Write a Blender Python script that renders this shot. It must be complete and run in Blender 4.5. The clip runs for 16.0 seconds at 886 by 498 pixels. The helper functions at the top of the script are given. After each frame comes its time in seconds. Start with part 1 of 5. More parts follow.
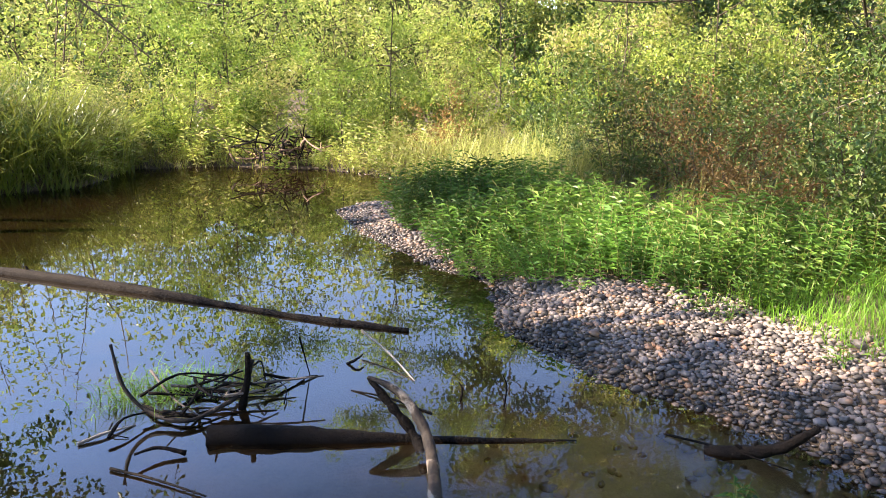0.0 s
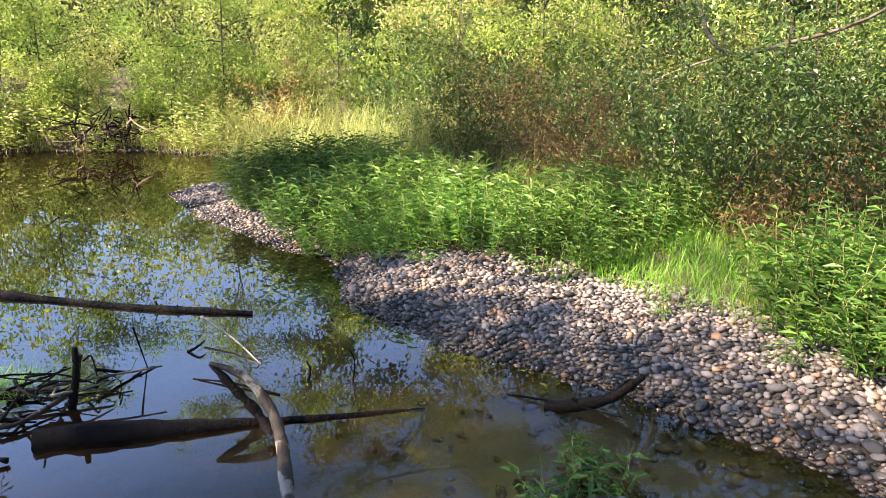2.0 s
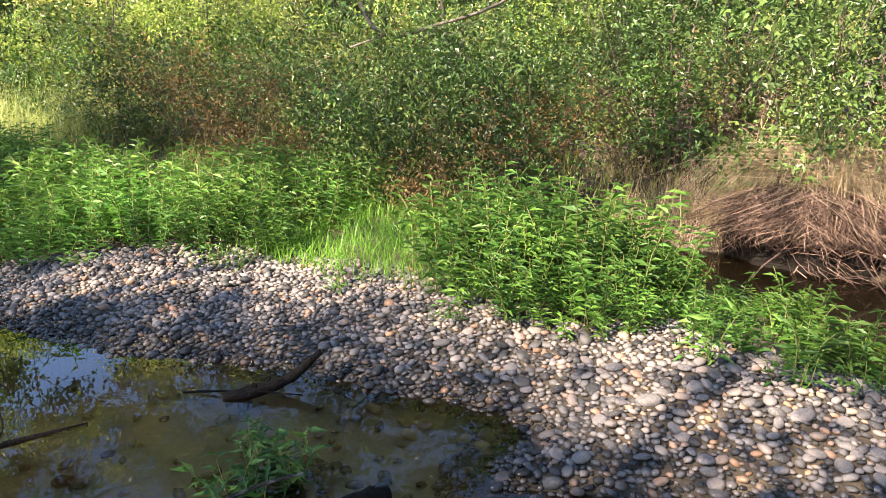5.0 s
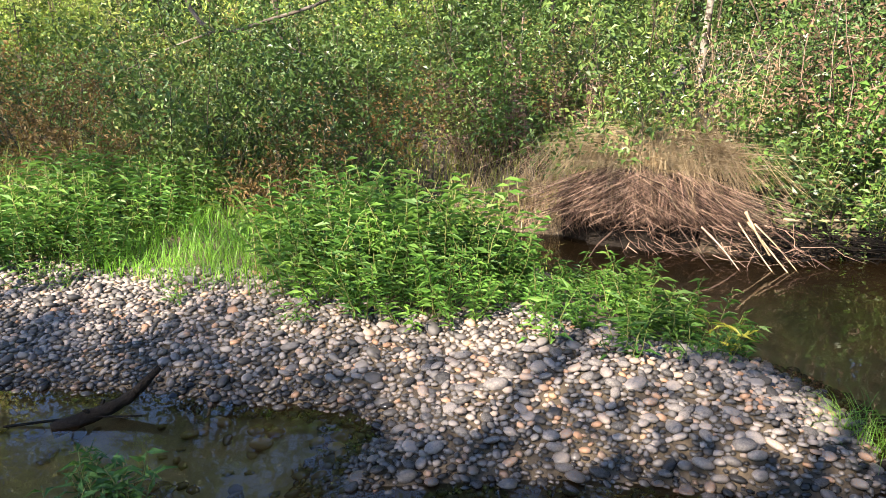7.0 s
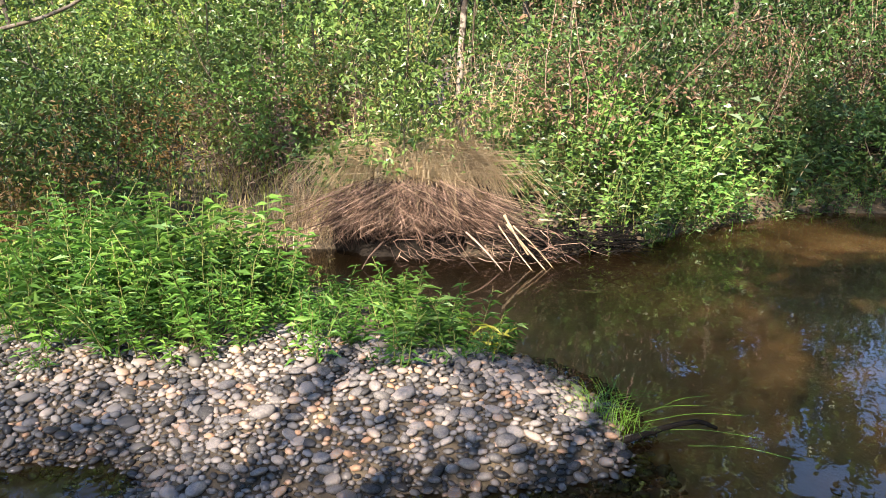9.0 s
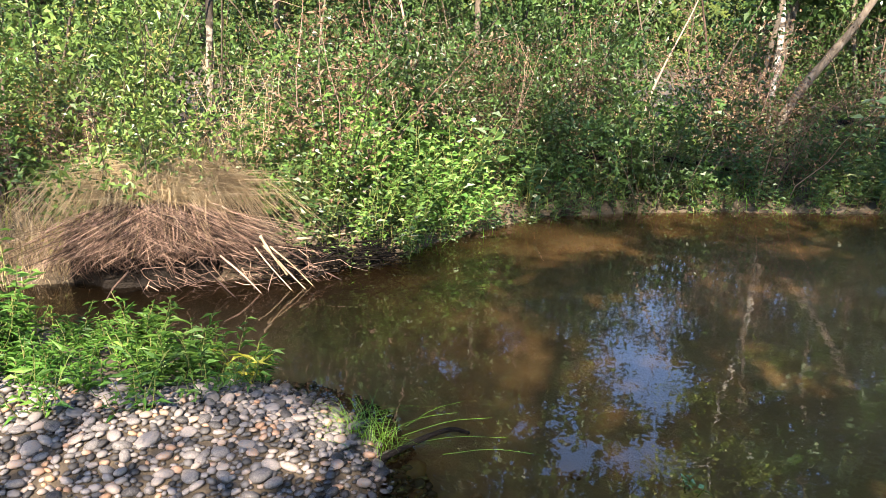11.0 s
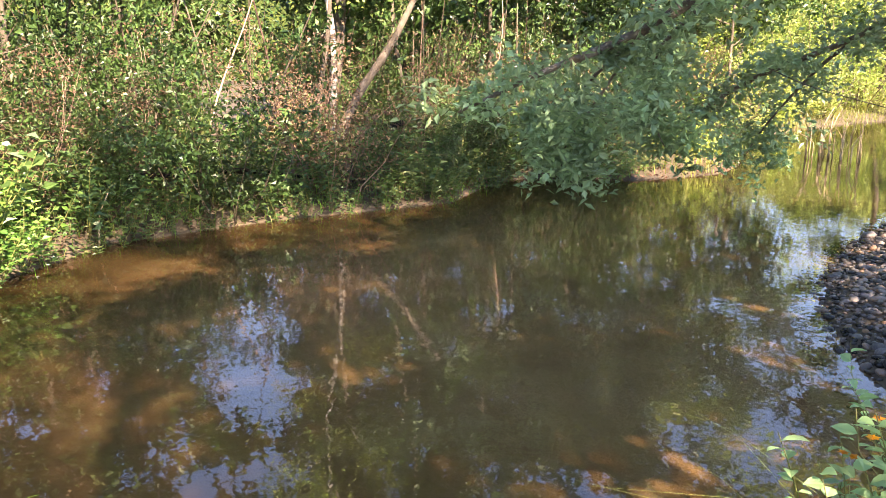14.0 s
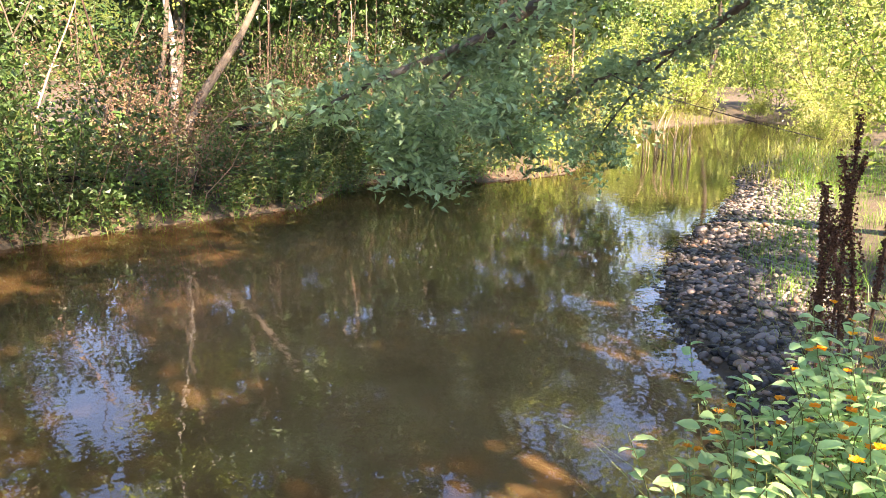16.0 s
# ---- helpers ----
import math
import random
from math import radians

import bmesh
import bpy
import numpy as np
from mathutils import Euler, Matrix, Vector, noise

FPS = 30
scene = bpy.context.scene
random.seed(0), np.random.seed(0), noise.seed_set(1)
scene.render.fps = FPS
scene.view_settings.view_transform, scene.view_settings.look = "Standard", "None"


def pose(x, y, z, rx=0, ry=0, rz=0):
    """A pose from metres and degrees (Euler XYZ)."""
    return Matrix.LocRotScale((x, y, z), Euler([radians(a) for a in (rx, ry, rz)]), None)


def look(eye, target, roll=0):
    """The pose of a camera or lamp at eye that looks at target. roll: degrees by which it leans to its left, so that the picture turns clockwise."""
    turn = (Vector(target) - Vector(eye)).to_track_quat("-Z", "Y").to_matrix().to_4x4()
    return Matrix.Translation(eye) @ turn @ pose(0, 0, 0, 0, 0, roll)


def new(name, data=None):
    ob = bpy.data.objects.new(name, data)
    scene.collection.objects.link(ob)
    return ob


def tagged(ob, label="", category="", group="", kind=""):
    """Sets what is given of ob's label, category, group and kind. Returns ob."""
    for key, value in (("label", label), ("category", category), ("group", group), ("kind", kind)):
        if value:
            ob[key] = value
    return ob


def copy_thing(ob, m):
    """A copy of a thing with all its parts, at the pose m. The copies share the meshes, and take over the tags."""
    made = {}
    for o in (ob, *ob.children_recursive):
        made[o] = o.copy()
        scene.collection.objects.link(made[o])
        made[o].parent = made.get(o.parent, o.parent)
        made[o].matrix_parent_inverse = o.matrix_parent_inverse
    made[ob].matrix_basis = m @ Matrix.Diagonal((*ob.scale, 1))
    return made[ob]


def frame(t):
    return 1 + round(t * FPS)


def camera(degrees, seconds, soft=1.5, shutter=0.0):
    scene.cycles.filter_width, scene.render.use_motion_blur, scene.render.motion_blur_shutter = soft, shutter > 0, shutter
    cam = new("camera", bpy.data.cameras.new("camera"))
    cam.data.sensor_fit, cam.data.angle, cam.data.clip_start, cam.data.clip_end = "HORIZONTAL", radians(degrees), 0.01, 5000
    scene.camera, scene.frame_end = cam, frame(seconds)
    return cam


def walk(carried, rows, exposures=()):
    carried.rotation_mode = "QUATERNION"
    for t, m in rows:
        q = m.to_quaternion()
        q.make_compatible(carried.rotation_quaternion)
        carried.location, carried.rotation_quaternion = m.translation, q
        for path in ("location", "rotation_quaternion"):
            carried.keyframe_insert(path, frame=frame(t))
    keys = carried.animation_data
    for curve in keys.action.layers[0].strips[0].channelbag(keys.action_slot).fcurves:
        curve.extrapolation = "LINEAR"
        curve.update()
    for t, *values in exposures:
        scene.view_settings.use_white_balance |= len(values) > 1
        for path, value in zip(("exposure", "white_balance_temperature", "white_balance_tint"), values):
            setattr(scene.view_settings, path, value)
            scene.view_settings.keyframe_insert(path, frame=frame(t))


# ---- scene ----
EXPOSURES = ((0.0, 2.25, 8000, 19), (8.0, 2.02, 7350, 11), (11.0, 2.2, 7400, 12), (14.0, 2.7, 8500, 21), (16.0, 2.76, 8700, 22))
cam = camera(60.62, 16.0, 0.9)
PATH = [
    (0.0, look((-0.450, 0.196, 1.990), (-9.024, 4.831, -0.248), 0.23)),
    (0.5, look((-0.441, 0.201, 1.987), (-8.809, 5.160, -0.334), 0.09)),
    (1.0, look((-0.435, 0.202, 1.980), (-8.542, 5.551, -0.396), 0.12)),
    (1.5, look((-0.429, 0.206, 1.975), (-8.228, 5.976, -0.452), 0.33)),
    (2.0, look((-0.421, 0.223, 1.971), (-7.816, 6.469, -0.539), 0.25)),
    (2.5, look((-0.400, 0.235, 1.966), (-7.350, 6.960, -0.577), -0.10)),
    (3.0, look((-0.362, 0.252, 1.964), (-6.707, 7.543, -0.602), -0.17)),
    (3.5, look((-0.327, 0.287, 1.954), (-6.019, 8.082, -0.659), -0.26)),
    (4.0, look((-0.306, 0.321, 1.941), (-5.494, 8.450, -0.707), -0.07)),
    (4.5, look((-0.298, 0.345, 1.939), (-5.038, 8.737, -0.728), 0.34)),
    (7.0, look((-0.223, 0.419, 1.945), (-2.776, 9.685, -0.814), -0.43)),
    (7.5, look((-0.187, 0.440, 1.945), (-2.221, 9.834, -0.814), -0.62)),
    (8.0, look((-0.147, 0.458, 1.948), (-1.565, 9.981, -0.755), -0.84)),
    (8.5, look((-0.104, 0.482, 1.953), (-0.704, 10.109, -0.688), -0.56)),
    (11.0, look((0.088, 0.520, 2.017), (3.133, 9.712, -0.480), 0.59)),
    (11.5, look((0.157, 0.525, 2.031), (4.143, 9.374, -0.380), 0.76)),
    (12.0, look((0.222, 0.520, 2.042), (5.034, 8.956, -0.342), 0.52)),
    (12.5, look((0.280, 0.515, 2.030), (5.796, 8.511, -0.343), 0.20)),
    (13.0, look((0.340, 0.507, 2.025), (6.526, 7.993, -0.361), -0.02)),
    (13.5, look((0.402, 0.511, 2.021), (7.186, 7.464, -0.350), -0.15)),
    (14.0, look((0.454, 0.531, 2.014), (7.710, 7.003, -0.322), -0.09)),
    (14.5, look((0.485, 0.536, 2.014), (8.093, 6.594, -0.315), -0.02)),
    (15.0, look((0.520, 0.558, 2.019), (8.442, 6.197, -0.316), 0.15)),
    (15.5, look((0.564, 0.552, 2.015), (8.709, 5.860, -0.325), 0.28)),
    (16.0, look((0.598, 0.579, 2.012), (8.954, 5.567, -0.290), 0.49)),
]
walk(cam, PATH, EXPOSURES)

# ---- world and light ----
SUN_TO = Vector((-0.47, -0.88, 0.92)).normalized()
world = bpy.data.worlds.new("World")
scene.world = world
world.use_nodes = True
wn = world.node_tree.nodes
sky = wn.new("ShaderNodeTexSky")
sky.sky_type, sky.sun_disc = "NISHITA", False
sky.sun_elevation = math.asin(SUN_TO.z)
sky.altitude, sky.air_density, sky.dust_density, sky.ozone_density = 1200.0, 1.0, 0.0, 2.0
sky.sun_rotation = math.atan2(SUN_TO.x, SUN_TO.y)
wn["Background"].inputs["Strength"].default_value = 0.13
deep = wn.new("ShaderNodeHueSaturation")
deep.inputs["Hue"].default_value = 0.508
deep.inputs["Saturation"].default_value, deep.inputs["Value"].default_value = 1.12, 1.0
world.node_tree.links.new(sky.outputs["Color"], deep.inputs["Color"])
world.node_tree.links.new(deep.outputs["Color"], wn["Background"].inputs["Color"])
sun = new("sun", bpy.data.lights.new("sun", "SUN"))
sun.data.energy, sun.data.angle, sun.data.color = 5.0, radians(0.75), (1.0, 0.95, 0.86)
sun.matrix_world = look(SUN_TO * 60, (0, 0, 0))


# ---- materials ----
def material(name):
    m = bpy.data.materials.new(name)
    m.use_nodes = True
    nt = m.node_tree
    return m, nt, nt.nodes, nt.links, nt.nodes["Principled BSDF"]


def ramp(nodes, stops):
    r = nodes.new("ShaderNodeValToRGB")
    el = r.color_ramp.elements
    while len(el) < len(stops):
        el.new(0.5)
    for e, (p, c) in zip(el, stops):
        e.position, e.color = p, (*c, 1)
    return r


def noise_node(nodes, links, scale, detail=4.0, rough=0.55, coord="Object"):
    tc = nodes.new("ShaderNodeTexCoord")
    n = nodes.new("ShaderNodeTexNoise")
    n.inputs["Scale"].default_value, n.inputs["Detail"].default_value, n.inputs["Roughness"].default_value = scale, detail, rough
    links.new(tc.outputs[coord], n.inputs["Vector"])
    return n


def math_node(nodes, links, op, a, b):
    n = nodes.new("ShaderNodeMath")
    n.operation = op
    for k, v in enumerate((a, b)):
        if isinstance(v, (int, float)):
            n.inputs[k].default_value = v
        else:
            links.new(v, n.inputs[k])
    return n.outputs[0]


def leaf_material(name, stops, through_light=0.4, gloss=0.4):
    """Leaf: colour varies from plant to plant and from leaf to leaf; light shines through."""
    m, nt, nodes, links, bsdf = material(name)
    info, geo = nodes.new("ShaderNodeObjectInfo"), nodes.new("ShaderNodeNewGeometry")
    mix = math_node(nodes, links, "ADD", math_node(nodes, links, "MULTIPLY", info.outputs["Random"], 0.5),
                    math_node(nodes, links, "MULTIPLY", geo.outputs["Random Per Island"], 0.5))
    r = ramp(nodes, stops)
    links.new(mix, r.inputs[0])
    n = noise_node(nodes, links, 1.3, 2)
    hsv = nodes.new("ShaderNodeHueSaturation")
    links.new(r.outputs[0], hsv.inputs["Color"])
    patch = nodes.new("ShaderNodeTexNoise")
    patch.inputs["Scale"].default_value, patch.inputs["Detail"].default_value = 0.75, 2.0
    links.new(geo.outputs["Position"], patch.inputs["Vector"])
    fine = math_node(nodes, links, "ADD", math_node(nodes, links, "MULTIPLY", n.outputs["Fac"], 1.7), 0.17)
    links.new(math_node(nodes, links, "MULTIPLY", fine, math_node(nodes, links, "ADD", math_node(nodes, links, "MULTIPLY", patch.outputs["Fac"], 2.2), -0.08)), hsv.inputs["Value"])
    links.new(math_node(nodes, links, "ADD", math_node(nodes, links, "MULTIPLY", patch.outputs["Color"], 0.05), 0.468), hsv.inputs["Hue"])
    links.new(hsv.outputs[0], bsdf.inputs["Base Color"])
    bsdf.inputs["Roughness"].default_value = gloss
    bsdf.inputs["Specular IOR Level"].default_value = 0.42
    tr = nodes.new("ShaderNodeBsdfTranslucent")
    links.new(hsv.outputs[0], tr.inputs["Color"])
    ms = nodes.new("ShaderNodeMixShader")
    ms.inputs[0].default_value = through_light
    links.new(bsdf.outputs[0], ms.inputs[1])
    links.new(tr.outputs[0], ms.inputs[2])
    links.new(ms.outputs[0], nodes["Material Output"].inputs["Surface"])
    return m


def rough_material(name, stops, scale=6.0, roughness=0.85, bump=0.4, stretch=None, vary=0.3, dist=0.02, shine=0.35, wet=False):
    m, nt, nodes, links, bsdf = material(name)
    n = noise_node(nodes, links, scale, 6, 0.6)
    if stretch:
        mp = nodes.new("ShaderNodeMapping")
        mp.inputs["Scale"].default_value = stretch
        links.new(n.inputs["Vector"].links[0].from_socket, mp.inputs["Vector"])
        links.new(mp.outputs[0], n.inputs["Vector"])
    info, geo = nodes.new("ShaderNodeObjectInfo"), nodes.new("ShaderNodeNewGeometry")
    idv = math_node(nodes, links, "FRACT", math_node(nodes, links, "ADD", info.outputs["Random"], geo.outputs["Random Per Island"]), 0)
    fac = math_node(nodes, links, "ADD", n.outputs["Fac"], math_node(nodes, links, "MULTIPLY", math_node(nodes, links, "SUBTRACT", idv, 0.5), vary))
    r = ramp(nodes, stops)
    links.new(fac, r.inputs[0])
    links.new(r.outputs[0], bsdf.inputs["Base Color"])
    bsdf.inputs["Roughness"].default_value = roughness
    bsdf.inputs["Specular IOR Level"].default_value = shine
    if wet:
        sep, damp, dark = nodes.new("ShaderNodeSeparateXYZ"), nodes.new("ShaderNodeMapRange"), nodes.new("ShaderNodeHueSaturation")
        links.new(geo.outputs["Position"], sep.inputs[0])
        for key, value in (("From Min", 0.03), ("From Max", 0.11), ("To Min", 0.4), ("To Max", 1.0)):
            damp.inputs[key].default_value = value
        links.new(math_node(nodes, links, "ADD", sep.outputs["Z"], math_node(nodes, links, "MULTIPLY", math_node(nodes, links, "SUBTRACT", idv, 0.5), 0.05)), damp.inputs["Value"])
        links.new(r.outputs[0], dark.inputs["Color"])
        links.new(damp.outputs[0], dark.inputs["Value"])
        links.new(dark.outputs[0], bsdf.inputs["Base Color"])
        links.new(math_node(nodes, links, "MULTIPLY", damp.outputs[0], roughness), bsdf.inputs["Roughness"])
    b = nodes.new("ShaderNodeBump")
    b.inputs["Strength"].default_value, b.inputs["Distance"].default_value = bump, dist
    n2 = noise_node(nodes, links, scale * 5, 4, 0.65)
    links.new(n2.outputs["Fac"], b.inputs["Height"])
    links.new(b.outputs[0], bsdf.inputs["Normal"])
    return m


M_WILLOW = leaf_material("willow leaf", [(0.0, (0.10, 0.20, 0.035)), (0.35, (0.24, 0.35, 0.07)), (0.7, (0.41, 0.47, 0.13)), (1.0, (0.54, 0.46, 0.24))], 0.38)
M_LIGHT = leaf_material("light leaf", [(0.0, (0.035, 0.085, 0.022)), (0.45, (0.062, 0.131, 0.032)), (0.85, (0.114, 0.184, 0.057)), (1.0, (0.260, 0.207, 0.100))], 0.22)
M_REED = leaf_material("reed blade", [(0.0, (0.086, 0.129, 0.022)), (0.55, (0.189, 0.232, 0.043)), (1.0, (0.378, 0.310, 0.129))], 0.35)
M_SHRUB = leaf_material("shrub leaf", [(0.0, (0.043, 0.082, 0.022)), (0.45, (0.082, 0.154, 0.035)), (0.8, (0.144, 0.221, 0.055)), (1.0, (0.365, 0.278, 0.115))], 0.19)
M_WOOD = leaf_material("woodland leaf", [(0.0, (0.026, 0.062, 0.018)), (0.45, (0.051, 0.106, 0.028)), (0.8, (0.091, 0.159, 0.046)), (1.0, (0.252, 0.205, 0.099))], 0.2)
M_HERB = leaf_material("smartweed leaf", [(0.0, (0.038, 0.116, 0.018)), (0.5, (0.083, 0.201, 0.032)), (1.0, (0.190, 0.338, 0.063))], 0.32, 0.5)
M_GRASS = leaf_material("grass blade", [(0.0, (0.075, 0.20, 0.025)), (0.6, (0.15, 0.33, 0.04)), (1.0, (0.27, 0.40, 0.09))], 0.4)
M_YGRASS = leaf_material("yellow grass blade", [(0.0, (0.22, 0.30, 0.06)), (0.6, (0.42, 0.46, 0.14)), (1.0, (0.56, 0.52, 0.26))], 0.4)
M_TAN = leaf_material("dry grass blade", [(0.0, (0.14, 0.10, 0.05)), (0.5, (0.34, 0.25, 0.14)), (1.0, (0.58, 0.48, 0.31))], 0.22, 0.7)
M_RUST = leaf_material("rusty leaf", [(0.0, (0.119, 0.085, 0.025)), (0.5, (0.238, 0.145, 0.051)), (1.0, (0.306, 0.230, 0.076))], 0.3, 0.6)
M_OAK = leaf_material("oak leaf", [(0.0, (0.142, 0.231, 0.111)), (0.6, (0.261, 0.381, 0.189)), (1.0, (0.474, 0.554, 0.300))], 0.3, 0.35)
M_BROWN = leaf_material("withered leaf", [(0.0, (0.072, 0.045, 0.025)), (0.55, (0.171, 0.104, 0.061)), (1.0, (0.297, 0.207, 0.117))], 0.25, 0.6)
M_JEWEL = leaf_material("jewelweed leaf", [(0.0, (0.20, 0.36, 0.15)), (0.6, (0.32, 0.50, 0.23)), (1.0, (0.45, 0.62, 0.33))], 0.45, 0.6)
M_STEM = rough_material("green stem", [(0.3, (0.10, 0.14, 0.03)), (0.7, (0.22, 0.20, 0.07))], 8, 0.7, 0.2)
M_TWIG = rough_material("twig bark", [(0.3, (0.055, 0.04, 0.028)), (0.7, (0.17, 0.13, 0.09))], 12, 0.85, 0.4)
M_BARK = rough_material("grey brown bark", [(0.3, (0.05, 0.04, 0.03)), (0.55, (0.13, 0.10, 0.075)), (0.75, (0.24, 0.2, 0.16))], 7, 0.9, 0.9, (1, 1, 0.25))
M_BIRCH = rough_material("birch bark", [(0.36, (0.05, 0.04, 0.035)), (0.47, (0.38, 0.34, 0.30)), (0.8, (0.62, 0.58, 0.53))], 4, 0.7, 0.4, (0.5, 0.5, 2.2))
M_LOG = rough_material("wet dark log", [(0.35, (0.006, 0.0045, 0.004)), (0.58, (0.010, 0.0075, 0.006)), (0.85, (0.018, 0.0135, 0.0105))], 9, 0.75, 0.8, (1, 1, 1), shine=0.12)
M_BARE = rough_material("bare weathered wood", [(0.3, (0.06, 0.045, 0.035)), (0.48, (0.20, 0.16, 0.13)), (0.75, (0.42, 0.36, 0.30))], 7, 0.7, 0.6)
M_PEEL = rough_material("peeling bark", [(0.42, (0.012, 0.009, 0.007)), (0.56, (0.05, 0.036, 0.026)), (0.6, (0.24, 0.20, 0.16)), (0.8, (0.4, 0.34, 0.28))], 4, 0.7, 0.6)
M_ROOT = rough_material("dead root", [(0.25, (0.045, 0.026, 0.019)), (0.5, (0.17, 0.10, 0.075)), (0.8, (0.38, 0.25, 0.19))], 9, 0.85, 0.5, vary=0.8)
M_PALE = rough_material("pale dead wood", [(0.3, (0.25, 0.18, 0.14)), (0.55, (0.48, 0.39, 0.32)), (0.8, (0.62, 0.54, 0.46))], 8, 0.75, 0.4)
M_TANWOOD = rough_material("dry tan stem", [(0.3, (0.30, 0.20, 0.12)), (0.7, (0.55, 0.42, 0.28))], 8, 0.8, 0.3)
M_YHERB = leaf_material("yellow sprig leaf", [(0.0, (0.30, 0.36, 0.04)), (1.0, (0.48, 0.46, 0.07))], 0.4)
M_LITTER = leaf_material("fallen leaf", [(0.0, (0.05, 0.03, 0.018)), (0.5, (0.15, 0.085, 0.05)), (0.85, (0.30, 0.18, 0.12)), (1.0, (0.42, 0.33, 0.24))], 0.1, 0.7)
M_WETSTONE = rough_material("wet dark stone", [(0.2, (0.045, 0.038, 0.03)), (0.6, (0.13, 0.10, 0.07)), (0.9, (0.26, 0.17, 0.09))], 6, 0.25, 0.3, vary=0.6, dist=0.006)
M_STONE = rough_material("river stone", [(0.1, (0.045, 0.04, 0.038)), (0.3, (0.115, 0.102, 0.096)), (0.5, (0.185, 0.16, 0.148)), (0.68, (0.255, 0.215, 0.195)), (0.86, (0.31, 0.24, 0.20)), (0.98, (0.36, 0.20, 0.12))], 5, 0.62, 0.35, vary=0.95, dist=0.006, wet=True)
M_BEDSTONE = rough_material("brown bed stone", [(0.15, (0.07, 0.045, 0.025)), (0.5, (0.22, 0.14, 0.07)), (0.8, (0.42, 0.29, 0.16)), (0.97, (0.52, 0.33, 0.16))], 5, 0.6, 0.35, vary=0.8, dist=0.006)


def ground_material():
    m, nt, nodes, links, bsdf = material("river soil")
    n1, n2, n3 = (noise_node(nodes, links, s, 6, 0.6) for s in (0.5, 5.0, 38.0))
    mix = math_node(nodes, links, "ADD", math_node(nodes, links, "MULTIPLY", n1.outputs["Fac"], 0.35),
                    math_node(nodes, links, "ADD", math_node(nodes, links, "MULTIPLY", n2.outputs["Fac"], 0.35), math_node(nodes, links, "MULTIPLY", n3.outputs["Fac"], 0.3)))
    r = ramp(nodes, [(0.36, (0.03, 0.022, 0.015)), (0.47, (0.07, 0.05, 0.032)), (0.58, (0.11, 0.08, 0.05)), (0.7, (0.16, 0.125, 0.085))])
    links.new(mix, r.inputs[0])
    silt = ramp(nodes, [(0.3, (0.26, 0.19, 0.115)), (0.5, (0.40, 0.305, 0.19)), (0.75, (0.52, 0.41, 0.27))])
    links.new(mix, silt.inputs[0])
    geo, sep = nodes.new("ShaderNodeNewGeometry"), nodes.new("ShaderNodeSeparateXYZ")
    links.new(geo.outputs["Position"], sep.inputs[0])
    wet = nodes.new("ShaderNodeMapRange")
    for key, value in (("From Min", -0.12), ("From Max", -0.02), ("To Min", 1.0), ("To Max", 0.0)):
        wet.inputs[key].default_value = value
    links.new(sep.outputs["Z"], wet.inputs["Value"])
    # silt blends back to the darker soil colour towards high y and x
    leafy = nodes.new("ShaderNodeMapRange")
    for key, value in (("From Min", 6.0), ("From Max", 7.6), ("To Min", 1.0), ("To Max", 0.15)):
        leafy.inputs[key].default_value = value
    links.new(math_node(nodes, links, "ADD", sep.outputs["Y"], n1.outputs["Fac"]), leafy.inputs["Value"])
    both = nodes.new("ShaderNodeMix")
    both.data_type = "RGBA"
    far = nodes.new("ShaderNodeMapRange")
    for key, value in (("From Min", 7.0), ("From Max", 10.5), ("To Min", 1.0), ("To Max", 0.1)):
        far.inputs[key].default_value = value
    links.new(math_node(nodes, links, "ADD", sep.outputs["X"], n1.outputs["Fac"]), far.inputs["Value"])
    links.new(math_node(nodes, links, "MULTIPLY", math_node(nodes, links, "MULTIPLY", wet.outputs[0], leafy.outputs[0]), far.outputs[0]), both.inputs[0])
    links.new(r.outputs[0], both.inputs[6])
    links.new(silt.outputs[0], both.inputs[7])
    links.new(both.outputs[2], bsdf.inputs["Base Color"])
    bsdf.inputs["Roughness"].default_value = 0.9
    b = nodes.new("ShaderNodeBump")
    b.inputs["Strength"].default_value, b.inputs["Distance"].default_value = 0.6, 0.02
    links.new(n3.outputs["Fac"], b.inputs["Height"])
    links.new(b.outputs[0], bsdf.inputs["Normal"])
    return m


